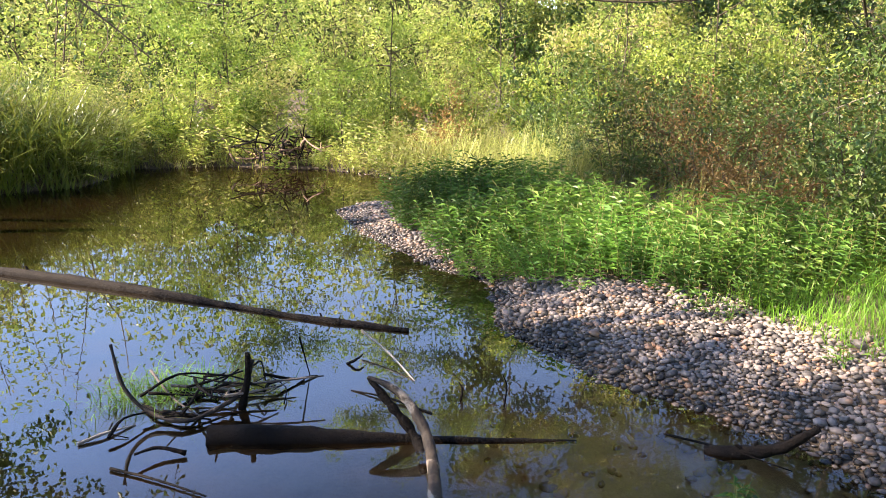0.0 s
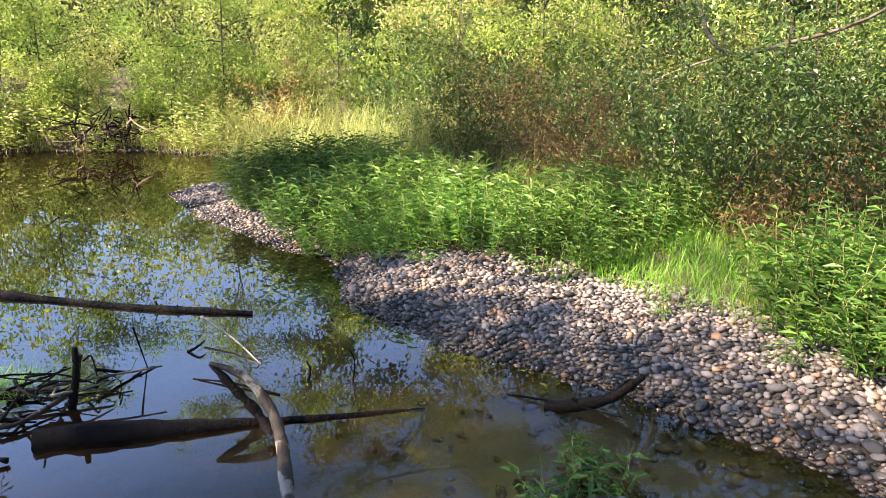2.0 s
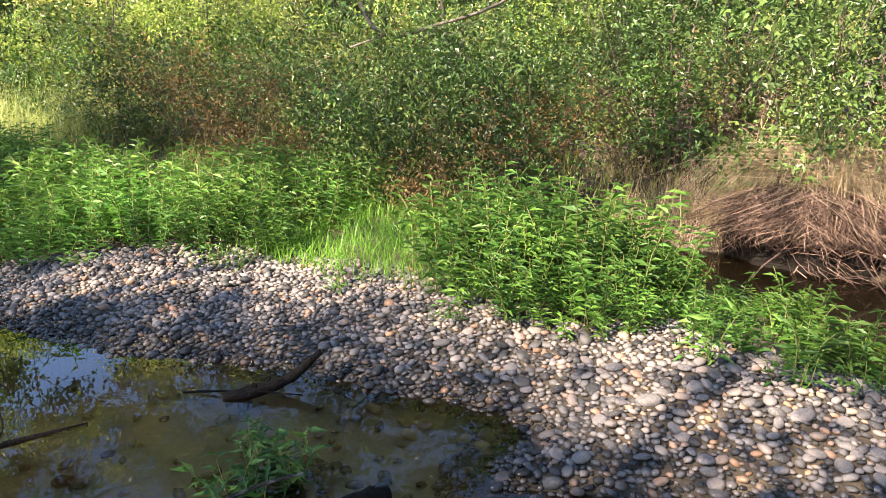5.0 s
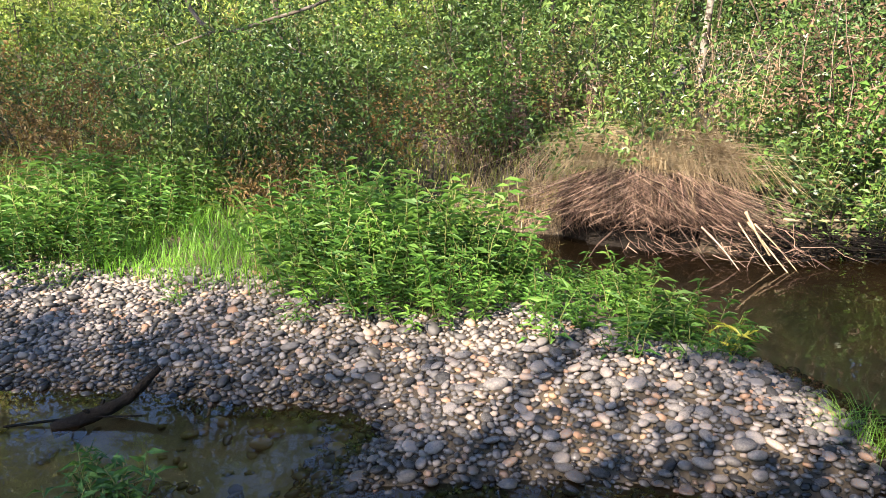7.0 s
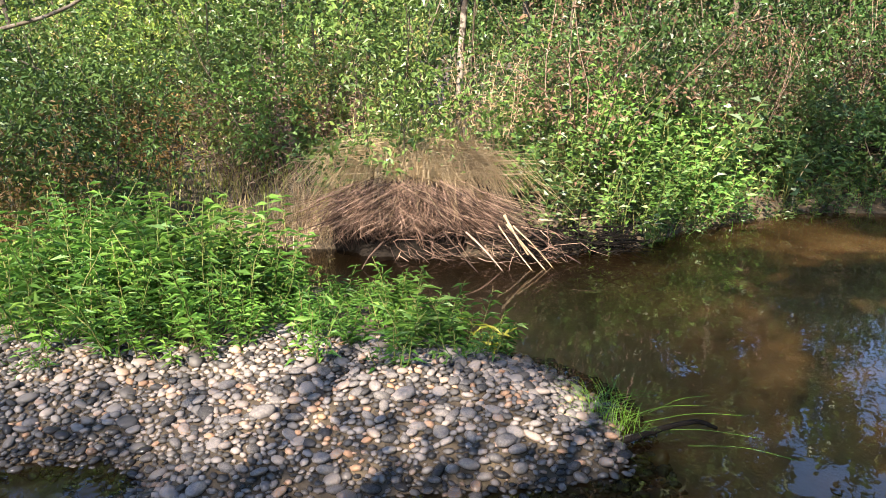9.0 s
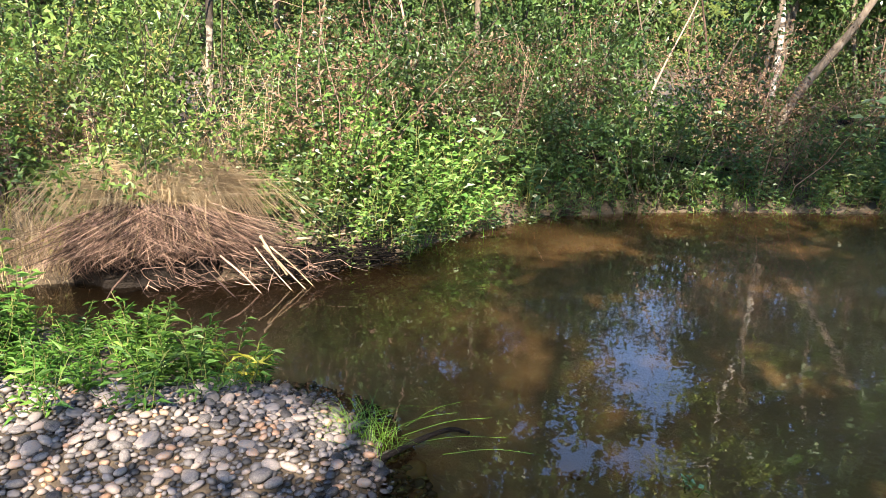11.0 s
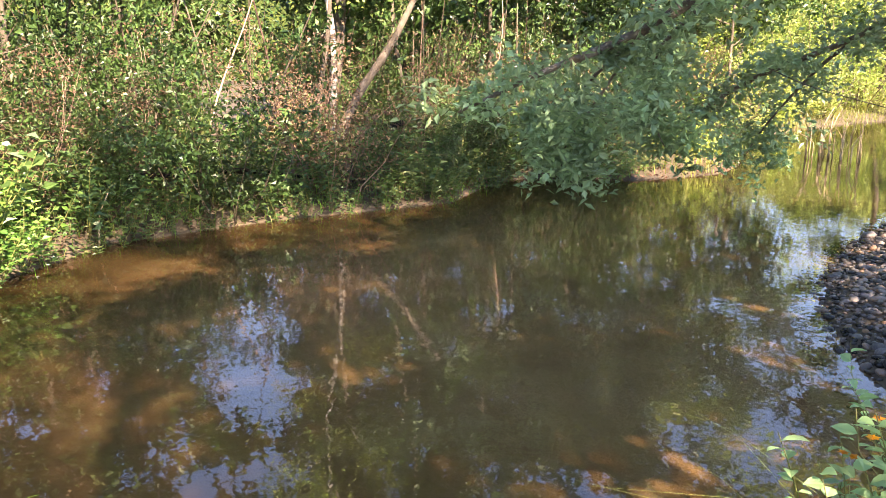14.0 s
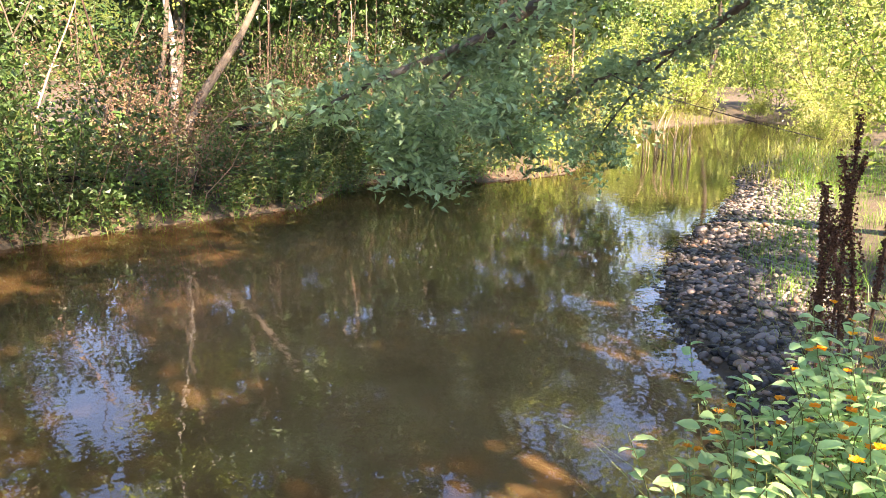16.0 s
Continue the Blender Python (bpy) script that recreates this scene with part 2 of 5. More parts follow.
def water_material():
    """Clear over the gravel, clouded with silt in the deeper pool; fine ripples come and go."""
    m, nt, nodes, links, bsdf = material("creek water")
    nodes.remove(bsdf)

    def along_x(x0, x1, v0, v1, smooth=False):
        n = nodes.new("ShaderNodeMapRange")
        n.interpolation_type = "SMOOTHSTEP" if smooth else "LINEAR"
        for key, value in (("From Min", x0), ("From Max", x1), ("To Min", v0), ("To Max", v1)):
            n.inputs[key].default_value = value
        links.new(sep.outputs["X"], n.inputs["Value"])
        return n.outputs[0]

    tint, silt = nodes.new("ShaderNodeBsdfTransparent"), nodes.new("ShaderNodeBsdfDiffuse")
    gl, fr = nodes.new("ShaderNodeBsdfGlossy"), nodes.new("ShaderNodeFresnel")
    gl.inputs["Roughness"].default_value = 0.0
    tc, sep = nodes.new("ShaderNodeTexCoord"), nodes.new("ShaderNodeSeparateXYZ")
    links.new(tc.outputs["Object"], sep.inputs[0])
    mud = ramp(nodes, [(0.3, (0.48, 0.26, 0.11)), (0.5, (0.62, 0.35, 0.15)), (0.72, (0.74, 0.45, 0.2))])
    links.new(noise_node(nodes, links, 1.6, 6, 0.65).outputs["Fac"], mud.inputs[0])
    links.new(mud.outputs[0], silt.inputs["Color"])
    # IOR varies with x, above water's own, to boost reflected sky and trees
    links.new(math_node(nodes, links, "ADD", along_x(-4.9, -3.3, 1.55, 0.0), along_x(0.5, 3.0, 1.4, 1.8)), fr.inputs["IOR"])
    tones = ramp(nodes, [(0.0, (0.34, 0.30, 0.17)), (0.3, (0.80, 0.71, 0.50)), (0.58, (0.85, 0.76, 0.55)), (0.74, (0.84, 0.68, 0.46)), (1.0, (0.86, 0.69, 0.46))])
    links.new(along_x(-6.5, 3.5, 0.0, 1.0), tones.inputs[0])
    links.new(tones.outputs[0], tint.inputs["Color"])
    below = nodes.new("ShaderNodeMixShader")
    # silt thinned towards the wooded bank, standing in for its shade
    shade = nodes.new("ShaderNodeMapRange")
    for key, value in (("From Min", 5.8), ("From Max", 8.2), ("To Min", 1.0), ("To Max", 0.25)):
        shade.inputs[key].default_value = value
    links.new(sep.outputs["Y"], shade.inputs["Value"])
    cloud = noise_node(nodes, links, 0.8, 4, 0.6)
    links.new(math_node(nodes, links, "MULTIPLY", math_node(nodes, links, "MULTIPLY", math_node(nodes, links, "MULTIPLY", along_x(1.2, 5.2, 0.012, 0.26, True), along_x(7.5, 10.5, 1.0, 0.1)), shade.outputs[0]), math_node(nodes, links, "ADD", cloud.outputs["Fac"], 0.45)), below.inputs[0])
    links.new(tint.outputs[0], below.inputs[1])
    links.new(silt.outputs[0], below.inputs[2])
    ripple, swell, patch = noise_node(nodes, links, 12.0, 1, 0.4), noise_node(nodes, links, 4.0, 1, 0.4), noise_node(nodes, links, 0.5, 2, 0.5)
    lift = math_node(nodes, links, "ADD", math_node(nodes, links, "MULTIPLY", ripple.outputs["Fac"], 0.001), math_node(nodes, links, "MULTIPLY", swell.outputs["Fac"], 0.0012))
    h = math_node(nodes, links, "MULTIPLY", math_node(nodes, links, "MULTIPLY", lift, patch.outputs["Fac"]), along_x(-4.0, 3.0, 0.22, 1.5))
    b = nodes.new("ShaderNodeBump")
    b.inputs["Strength"].default_value, b.inputs["Distance"].default_value = 1.0, 1.0
    links.new(h, b.inputs["Height"])
    ms = nodes.new("ShaderNodeMixShader")
    links.new(b.outputs[0], gl.inputs["Normal"])
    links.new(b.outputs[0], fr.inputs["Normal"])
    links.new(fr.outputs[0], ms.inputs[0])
    links.new(below.outputs[0], ms.inputs[1])
    links.new(gl.outputs[0], ms.inputs[2])
    links.new(ms.outputs[0], nodes["Material Output"].inputs["Surface"])
    return m


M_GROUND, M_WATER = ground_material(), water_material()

# ---- terrain ----
SHORE = [(-3.0, -1.0), (-1.3, 0.8), (0.5, 1.1), (2.5, 1.1), (4.0, 0.85), (4.7, 1.05), (5.6, 1.4), (6.4, 1.9), (7.3, 2.3), (8.6, 2.6), (9.7, 2.72), (11.4, 2.7),
         (14.3, 2.9), (17.7, 3.4), (24, 3.2), (34, 4.0), (36, 6.5), (30, 8.2), (23, 8.5), (19, 7.6), (16.3, 6.35), (14.8, 6.15), (13.0, 6.9), (12.3, 8.2), (11.6, 8.75), (10.7, 8.6),
         (9.0, 8.0), (7.7, 8.44), (6.5, 8.85), (5.4, 9.04), (4.3, 9.14), (3.5, 8.75), (2.65, 8.3), (2.05, 7.75), (1.5, 7.5), (0.6, 7.4),
         (-0.1, 7.45), (-0.8, 7.7), (-1.4, 7.75), (-2.6, 8.0), (-2.6, 7.2), (-1.2, 6.7), (-0.7, 6.3), (-0.03, 5.67), (0.17, 5.25), (0.49, 5.02),
         (0.77, 4.7), (0.92, 4.35), (0.93, 3.93), (0.88, 3.62), (0.5, 3.5), (-0.06, 3.48), (-0.55, 3.4), (-1.0, 3.25), (-1.4, 3.1), (-1.52, 3.35),
         (-1.45, 3.6), (-1.62, 3.78), (-2.0, 3.76), (-2.5, 3.67), (-2.8, 3.75), (-3.3, 3.6), (-3.7, 3.55), (-4.1, 3.36), (-4.5, 3.39), (-4.95, 3.34),
         (-5.45, 3.36), (-5.8, 3.6), (-6.6, 4.0), (-7.3, 3.78), (-8.0, 3.83), (-9.3, 3.79), (-11.1, 4.1), (-11.6, 4.75), (-11.5, 5.5), (-12.0, 7.0),
         (-12.4, 8.5), (-13.6, 8.5), (-13.7, 7.3), (-13.5, 6.7), (-15.3, 6.0), (-16.1, 5.5), (-17.4, 3.9), (-17.8, 2.1), (-15.5, 0.96), (-15.1, -0.4),
         (-14.2, -1.6), (-10, -2.2), (-5, -2.0)]
# bank forms: x, y, height, run of the slope, depth of the bed beside it
BANKS = [(-4, 4.6, 0.24, 0.9, 0.35), (-1, 4.4, 0.34, 0.9, 0.3), (-9, 4.4, 0.2, 0.9, 0.3), (-7, 6.5, 0.35, 1.2, 0.3), (-2, 6.2, 0.35, 0.9, 0.2),
         (0, 8.2, 1.0, 0.7, 0.3), (3, 9.3, 0.8, 1.0, 0.45), (7, 9.6, 0.7, 1.3, 0.45), (13, 10.5, 0.6, 1.2, 0.3), (22, 10, 0.5, 2, 0.2), (14.5, 7.4, 0.22, 0.8, 0.25),
         (9, 1.4, 0.25, 1.2, 0.35), (18, 2, 0.3, 1.5, 0.2), (3, 0.2, 0.5, 0.7, 0.5), (-2, -0.6, 0.5, 0.7, 0.5), (-16.5, -1, 0.7, 0.5, 0.5),
         (-18.5, 3, 0.45, 0.9, 0.4), (-16, 7, 0.4, 1.2, 0.3)]


def shore_distance(x, y):
    """Distance from the waterline, positive on land."""
    p = np.array(SHORE)
    q = np.roll(p, -1, 0)
    x, y = np.asarray(x, float), np.asarray(y, float)
    best, inside = np.full(x.shape, 1e9), np.zeros(x.shape, bool)
    for (ax, ay), (bx, by) in zip(p, q):
        dx, dy = bx - ax, by - ay
        s = np.clip(((x - ax) * dx + (y - ay) * dy) / (dx * dx + dy * dy), 0, 1)
        best = np.minimum(best, np.hypot(x - ax - s * dx, y - ay - s * dy))
        inside ^= ((ay > y) != (by > y)) & (x < (bx - ax) * (y - ay) / (by - ay + 1e-12) + ax)
    return np.where(inside, -best, best)


def height(x, y):
    x, y = np.asarray(x, float), np.asarray(y, float)
    d = shore_distance(x, y)
    w = np.array([1 / ((x - b[0]) ** 2 + (y - b[1]) ** 2 + 0.3) ** 1.5 for b in BANKS])
    w /= w.sum(0)
    top, run, deep = (np.tensordot([b[k] for b in BANKS], w, 1) for k in (2, 3, 4))
    lump = 0.03 * np.sin(2.1 * x + 0.7 * y) * np.sin(1.7 * y - 0.6 * x) + 0.015 * np.sin(6.3 * x + 1) * np.sin(5.7 * y)
    land = top * (1 - np.exp(-np.maximum(d, 0) / run)) + 0.012 * np.maximum(d, 0).clip(0, 40) + lump * np.clip(d / 0.8, 0, 1)
    bed = -deep * (1 - np.exp(np.minimum(d, 0) / 0.9)) - 0.015 + lump * np.clip(-d / 0.8, 0, 1)
    return np.where(d > 0, land - 0.015, bed)


def mesh_object(name, verts, faces, mat, parent=None, smooth=True):
    """faces: an array of triangles or of quads, or a list of both."""
    me = bpy.data.meshes.new(name)
    if isinstance(faces, np.ndarray):
        n, k = faces.shape
        me.vertices.add(len(verts))
        me.vertices.foreach_set("co", np.asarray(verts, np.float32).ravel())
        me.loops.add(n * k)
        me.loops.foreach_set("vertex_index", faces.astype(np.int32).ravel())
        me.polygons.add(n)
        me.polygons.foreach_set("loop_start", np.arange(0, n * k, k, dtype=np.int32))
        me.polygons.foreach_set("use_smooth", np.full(n, smooth))
        me.update(calc_edges=True)
    else:
        me.from_pydata([tuple(v) for v in verts], [], [tuple(f) for f in faces])
        for p in me.polygons:
            p.use_smooth = smooth
    me.materials.append(mat)
    ob = new(name, me)
    if parent:
        ob.parent = parent
    return ob


def spread(a, b, step, far):
    mid = np.arange(a, b + step / 2, step)
    out = step * 1.5 ** np.arange(1, 30)
    out = np.cumsum(out)
    out = out[out < far]
    return np.concatenate([a - out[::-1], mid, b + out])


gx, gy = spread(-20, 24, 0.15, 900), spread(-3, 12, 0.15, 900)
X, Y = np.meshgrid(gx, gy)
Z = height(X, Y)
nx, ny = len(gx), len(gy)
i = np.arange(nx * ny).reshape(ny, nx)
quads = np.stack([i[:-1, :-1], i[:-1, 1:], i[1:, 1:], i[1:, :-1]], -1).reshape(-1, 4)
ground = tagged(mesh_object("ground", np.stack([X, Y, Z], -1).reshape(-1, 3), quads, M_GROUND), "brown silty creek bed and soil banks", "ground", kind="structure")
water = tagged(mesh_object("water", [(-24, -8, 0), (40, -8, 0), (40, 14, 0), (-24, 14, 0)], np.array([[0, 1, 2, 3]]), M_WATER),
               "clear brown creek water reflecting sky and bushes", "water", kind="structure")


# ---- growing things ----
def unit(v):
    return v / np.maximum(np.linalg.norm(v, axis=-1, keepdims=True), 1e-9)


def leaf_arrays(rng, P, D, L, W, fold=0.25, droop=0.25, small=False):
    """Pointed leaves: base, two widest points, tip, with a fold along the rib."""
    n = len(P)
    D = unit(D)
    up = unit(np.array([0, 0, 1.0]) + 0.55 * rng.normal(size=(n, 3)))
    S = unit(np.cross(D, up))
    N = np.cross(S, D)
    L, W = np.broadcast_to(L, n)[:, None], np.broadcast_to(W, n)[:, None]
    mid = P + D * L * 0.45
    tip = P + D * L - N * L * droop
    a, b = mid + S * W / 2 + N * W * fold, mid - S * W / 2 + N * W * fold
    if small:
        V = np.stack([P, a, tip, b], 1).reshape(-1, 3)
        return V, (np.array([[0, 1, 2], [0, 2, 3]])[None] + np.arange(n)[:, None, None] * 4).reshape(-1, 3)
    V = np.stack([P, a, tip, b, mid], 1).reshape(-1, 3)
    k = np.arange(n)[:, None, None] * 5
    F = (np.array([[0, 1, 4], [1, 2, 4], [2, 3, 4], [3, 0, 4]])[None] + k).reshape(-1, 3)
    return V, F


def ovate_arrays(rng, P, D, L, W, droop=0.2):
    """Broad oval leaves with a rounded outline, folded along the rib."""
    n = len(P)
    D = unit(np.array(D, float))
    S = unit(np.cross(D, unit(np.array([0, 0, 1.0]) + 0.4 * rng.normal(size=(n, 3)))))
    N = np.cross(S, D)
    L, W = np.broadcast_to(L, n)[:, None], np.broadcast_to(W, n)[:, None]
    rows = [P]
    for t, w in ((0.2, 0.36), (0.45, 0.5), (0.75, 0.32)):
        c = P + D * L * t - N * L * droop * t * t
        rows += [c + S * W * w + N * W * 0.14, c, c - S * W * w + N * W * 0.14]
    rows.append(P + D * L - N * L * droop)
    V = np.stack(rows, 1).reshape(-1, 3)
    F = np.array([[0, 1, 2], [0, 2, 3], [1, 4, 5], [1, 5, 2], [2, 5, 6], [2, 6, 3], [4, 7, 8], [4, 8, 5], [5, 8, 9], [5, 9, 6], [7, 10, 8], [8, 10, 9]])
    return V, (F[None] + np.arange(n)[:, None, None] * 11).reshape(-1, 3)


def tube_arrays(paths, radii, sides=4):
    """Tapered tubes along paths (lists of points)."""
    V, F, base = [], [], 0
    ang = np.arange(sides) * 2 * np.pi / sides
    for path, rad in zip(paths, radii):
        path = np.asarray(path, float)
        T = unit(np.gradient(path, axis=0))
        ref = np.array([0.31, 0.17, 0.93]) if abs(T[0, 2]) < 0.9 else np.array([1.0, 0.1, 0])
        A = unit(np.cross(T, ref))
        B = np.cross(T, A)
        rad = np.broadcast_to(rad, len(path))
        ring = path[:, None] + rad[:, None, None] * (np.cos(ang)[None, :, None] * A[:, None] + np.sin(ang)[None, :, None] * B[:, None])
        V.append(ring.reshape(-1, 3))
        n = len(path)
        q = np.arange(n * sides).reshape(n, sides) + base
        r = np.roll(q, -1, 1)
        quad = np.stack([q[:-1], r[:-1], r[1:], q[1:]], -1).reshape(-1, 4)
        F.append(quad[:, [0, 1, 2]])
        F.append(quad[:, [0, 2, 3]])
        for end, order in ((q[0], -1), (q[-1], 1)):
            F.append(np.array([[end[0], end[j], end[j + 1]][::order] for j in range(1, sides - 1)]))
        base += n * sides
    return np.concatenate(V), np.concatenate(F)


def blade_arrays(rng, P, H, lean, width):
    """Bent grass blades of three segments."""
    n = len(P)
    az = rng.uniform(0, 2 * np.pi, n)
    out = np.stack([np.cos(az), np.sin(az), 0 * az], -1)
    side = np.stack([-np.sin(az), np.cos(az), 0 * az], -1)
    lean, H, width = np.broadcast_to(lean, n), np.broadcast_to(H, n), np.broadcast_to(width, n)
    rows = []
    for s in (0, 0.4, 0.75, 1.0):
        c = P + out * (lean * H * s ** 2)[:, None] + np.array([0, 0, 1.0]) * (H * (s - 0.35 * lean * s ** 3))[:, None]
        w = width * (1 - s) ** 0.6 / 2
        rows += [c - side * w[:, None], c + side * w[:, None]] if s < 1 else [c]
    V = np.stack(rows, 1).reshape(-1, 3)
    k = np.arange(n)[:, None, None] * 7
    F = (np.array([[0, 1, 3], [0, 3, 2], [2, 3, 5], [2, 5, 4], [4, 5, 6]])[None] + k).reshape(-1, 3)
    return V, F


def bend(rng, p, d, length, n, wander=0.12, rise=0.0):
    pts, d = [np.array(p, float)], unit(np.array(d, float))
    for _ in range(n):
        d = unit(d + wander * rng.normal(size=3) + np.array([0, 0, rise]))
        pts.append(pts[-1] + d * length / n)
    return np.array(pts)


def plant(name, label, category, group, V, F, stem_mat, LV, LF, leaf_mat):
    ob = tagged(new(name), label, category, group)
    tagged(mesh_object("stalk", V, F, stem_mat, ob), kind="stuff")
    tagged(mesh_object("foliage", LV, LF, leaf_mat, ob, False), kind="stuff")
    return ob


def shrub(name, seed, tall, wide, stems, leaves, L, W, leaf_mat, label, category="shrub", group="", bare=0.05, cluster=0.10, twig_mat=None, sprays=2, lean=0.75, twigs=0.5):
    """Many-stemmed shrub: stems with side twigs, leaves in sprays along them."""
    rng = np.random.default_rng(seed)
    paths, radii, spots = [], [], []
    for _ in range(stems):
        a, out = rng.uniform(0, 2 * np.pi), rng.uniform(0.1, lean) * wide / tall
        p0 = np.array([np.cos(a), np.sin(a), 0]) * rng.uniform(0, 0.25) * wide
        size = rng.uniform(0.35, 1.0)
        main = bend(rng, p0 - np.array([0, 0, 0.15]), (np.cos(a) * out, np.sin(a) * out, 1), tall * size, 7, 0.11)
        r = 0.0045 * tall * rng.uniform(0.7, 1.2)
        paths.append(main)
        radii.append(np.linspace(r, r * 0.25, 8))
        for s in range(1, 8):
            for _ in range(sprays):
                b = rng.uniform(0, 2 * np.pi)
                tw = bend(rng, main[s], (np.cos(b), np.sin(b), rng.uniform(-0.1, 0.9)), tall * rng.uniform(0.1, 0.24), 3, 0.25)
                if rng.random() < twigs:
                    paths.append(tw)
                    radii.append(np.linspace(r * 0.35, r * 0.12, 4))
                spots.append(tw[1:])
    spots = np.concatenate(spots)
    spots = spots[spots[:, 2] > bare * tall]
    weight = rng.uniform(0, 1, len(spots)) ** 4
    pick = rng.choice(len(spots), leaves, p=weight / weight.sum())
    P = spots[pick] + rng.normal(size=(leaves, 3)) * cluster * np.array([1, 1, 0.75])
    P[:, 2] = np.maximum(P[:, 2], 0.02)
    D = rng.normal(size=(leaves, 3)) * np.array([1, 1, 0.6]) + np.array([0, 0, -0.15])
    V, F = tube_arrays(paths, radii, 3)
    LV, LF = leaf_arrays(rng, P, D, L * rng.uniform(0.7, 1.25, leaves), W * rng.uniform(0.8, 1.2, leaves), small=True)
    return plant(name, label, category, group, V, F, twig_mat or M_TWIG, LV, LF, leaf_mat)


def herb(name, seed, tall, wide, stems, per, L, W, leaf_mat, label, group, category="herb", stem_mat=None, droop=0.35, small=False, broad=False):
    """Clump of upright stems with leaves all the way up."""
    rng = np.random.default_rng(seed)
    paths, radii, P, D = [], [], [], []
    for _ in range(stems):
        a, r0 = rng.uniform(0, 2 * np.pi), wide * math.sqrt(rng.uniform(0, 1))
        h = tall * rng.uniform(0.5, 1.05)
        p0 = np.array([np.cos(a) * r0, np.sin(a) * r0, -0.03])
        main = bend(rng, p0, (0.4 * np.cos(a) * r0 / wide, 0.4 * np.sin(a) * r0 / wide, 1), h, 6, 0.12)
        paths.append(main)
        radii.append(np.linspace(0.005, 0.002, 7))
        for k in range(per):
            s = (0.15 + 0.85 * k / per) * 6
            j = min(int(s), 5)
            b = k * 2.4 + rng.uniform(-0.6, 0.6)
            P.append(main[j] + (main[j + 1] - main[j]) * (s - j))
            D.append((np.cos(b), np.sin(b), rng.uniform(0.0, 0.75)))
    P, D = np.array(P), np.array(D)
    V, F = tube_arrays(paths, radii, 3)
    if broad:
        LV, LF = ovate_arrays(rng, P, D, L * rng.uniform(0.6, 1.2, len(P)), W * rng.uniform(0.7, 1.2, len(P)), droop)
    else:
        LV, LF = leaf_arrays(rng, P, D, L * rng.uniform(0.7, 1.2, len(P)), W * rng.uniform(0.8, 1.2, len(P)), 0.2, droop, small)
    return plant(name, label, category, group, V, F, stem_mat or M_STEM, LV, LF, leaf_mat)


def place(ob, x, y, rng, size=(0.85, 1.15), sink=0.03, first=False):
    z = float(height(x, y)) - sink
    s = rng.uniform(*size)
    m = pose(x, y, z, rng.uniform(-5, 5), rng.uniform(-5, 5), rng.uniform(0, 360))
    if first:
        ob.matrix_world = m
    else:
        ob = copy_thing(ob, m)
    ob.scale = (s * rng.uniform(0.9, 1.1), s * rng.uniform(0.9, 1.1), s * rng.uniform(0.85, 1.15))
    return ob


def scatter(kinds, spots, rng, size=(0.85, 1.15), sink=0.03):
    used = set()
    for x, y in spots:
        ob = kinds[int(rng.integers(len(kinds)))]
        place(ob, x, y, rng, size, sink, first=ob.name not in used)
        used.add(ob.name)
    for ob in kinds:
        if ob.name not in used:
            for c in (*ob.children, ob):
                bpy.data.objects.remove(c)


def fill(rng, x0, x1, y0, y1, gap, keep, tries=2500):
    """Random spots in a rectangle, at least gap apart. keep(x, y, distance from the water) takes arrays."""
    x, y = rng.uniform(x0, x1, tries), rng.uniform(y0, y1, tries)
    ok = keep(x, y, shore_distance(x, y))
    spots = np.zeros((0, 2))
    for p in np.stack([x, y], -1)[ok]:
        if not len(spots) or ((spots - p) ** 2).sum(1).min() > gap * gap:
            spots = np.vstack([spots, p])
    return [tuple(p) for p in spots]


def blades(name, seed, spots, tall, lean, width, mat, label, category="grass", spread_by=0.1, per=60):
    """Grass that nobody could count, tuft by tuft, joined."""
    rng = np.random.default_rng(seed)
    P = np.repeat(np.array(spots, float), per, 0)
    n = len(P)
    P = P + rng.normal(size=(n, 2)) * spread_by
    z = height(P[:, 0], P[:, 1])
    tuft = np.repeat(rng.uniform(0.6, 1.2, len(spots)), per)
    H = tall * tuft * rng.uniform(0.5, 1.15, n)
    V, F = blade_arrays(rng, np.column_stack([P, z - 0.02]), H, lean * rng.uniform(0.3, 1.6, n), width)
    return tagged(mesh_object(name, V, F, mat, None, False), label, category, kind="stuff")


def part(name, V, F, mat, parent=None, label="", smooth=True):
    ob = mesh_object(name, V, F, mat, parent, smooth)
    return tagged(ob, label) if label else ob


def limb(seed, points, r0, r1, sides=9, rough=0.12, seg=5):
    """A wooden limb through the given points, with an uneven, tapering girth."""
    rng = np.random.default_rng(seed)
    p = np.array(points, float)
    s = np.linspace(0, len(p) - 1, (len(p) - 1) * seg + 1)
    q = np.empty((len(s), 3))
    ext = np.vstack([2 * p[0] - p[1], p, 2 * p[-1] - p[-2]])
    for n, t in enumerate(s):
        k = min(int(t), len(p) - 2)
        f = t - k
        a, b, c, d = ext[k:k + 4]
        q[n] = 0.5 * (2 * b + (c - a) * f + (2 * a - 5 * b + 4 * c - d) * f * f + (3 * b - a - 3 * c + d) * f ** 3)
    r = (np.interp(np.linspace(0, 1, len(s)), np.linspace(0, 1, len(r0)), r0) if isinstance(r0, tuple) else np.linspace(r0, r1, len(s))) * (1 + rough * rng.normal(size=len(s)))
    V, F = tube_arrays([q], [r], sides)
    V[:len(s) * sides] += rng.normal(size=(len(s) * sides, 3)) * (0.06 * np.repeat(r, sides))[:, None]
    return V, F


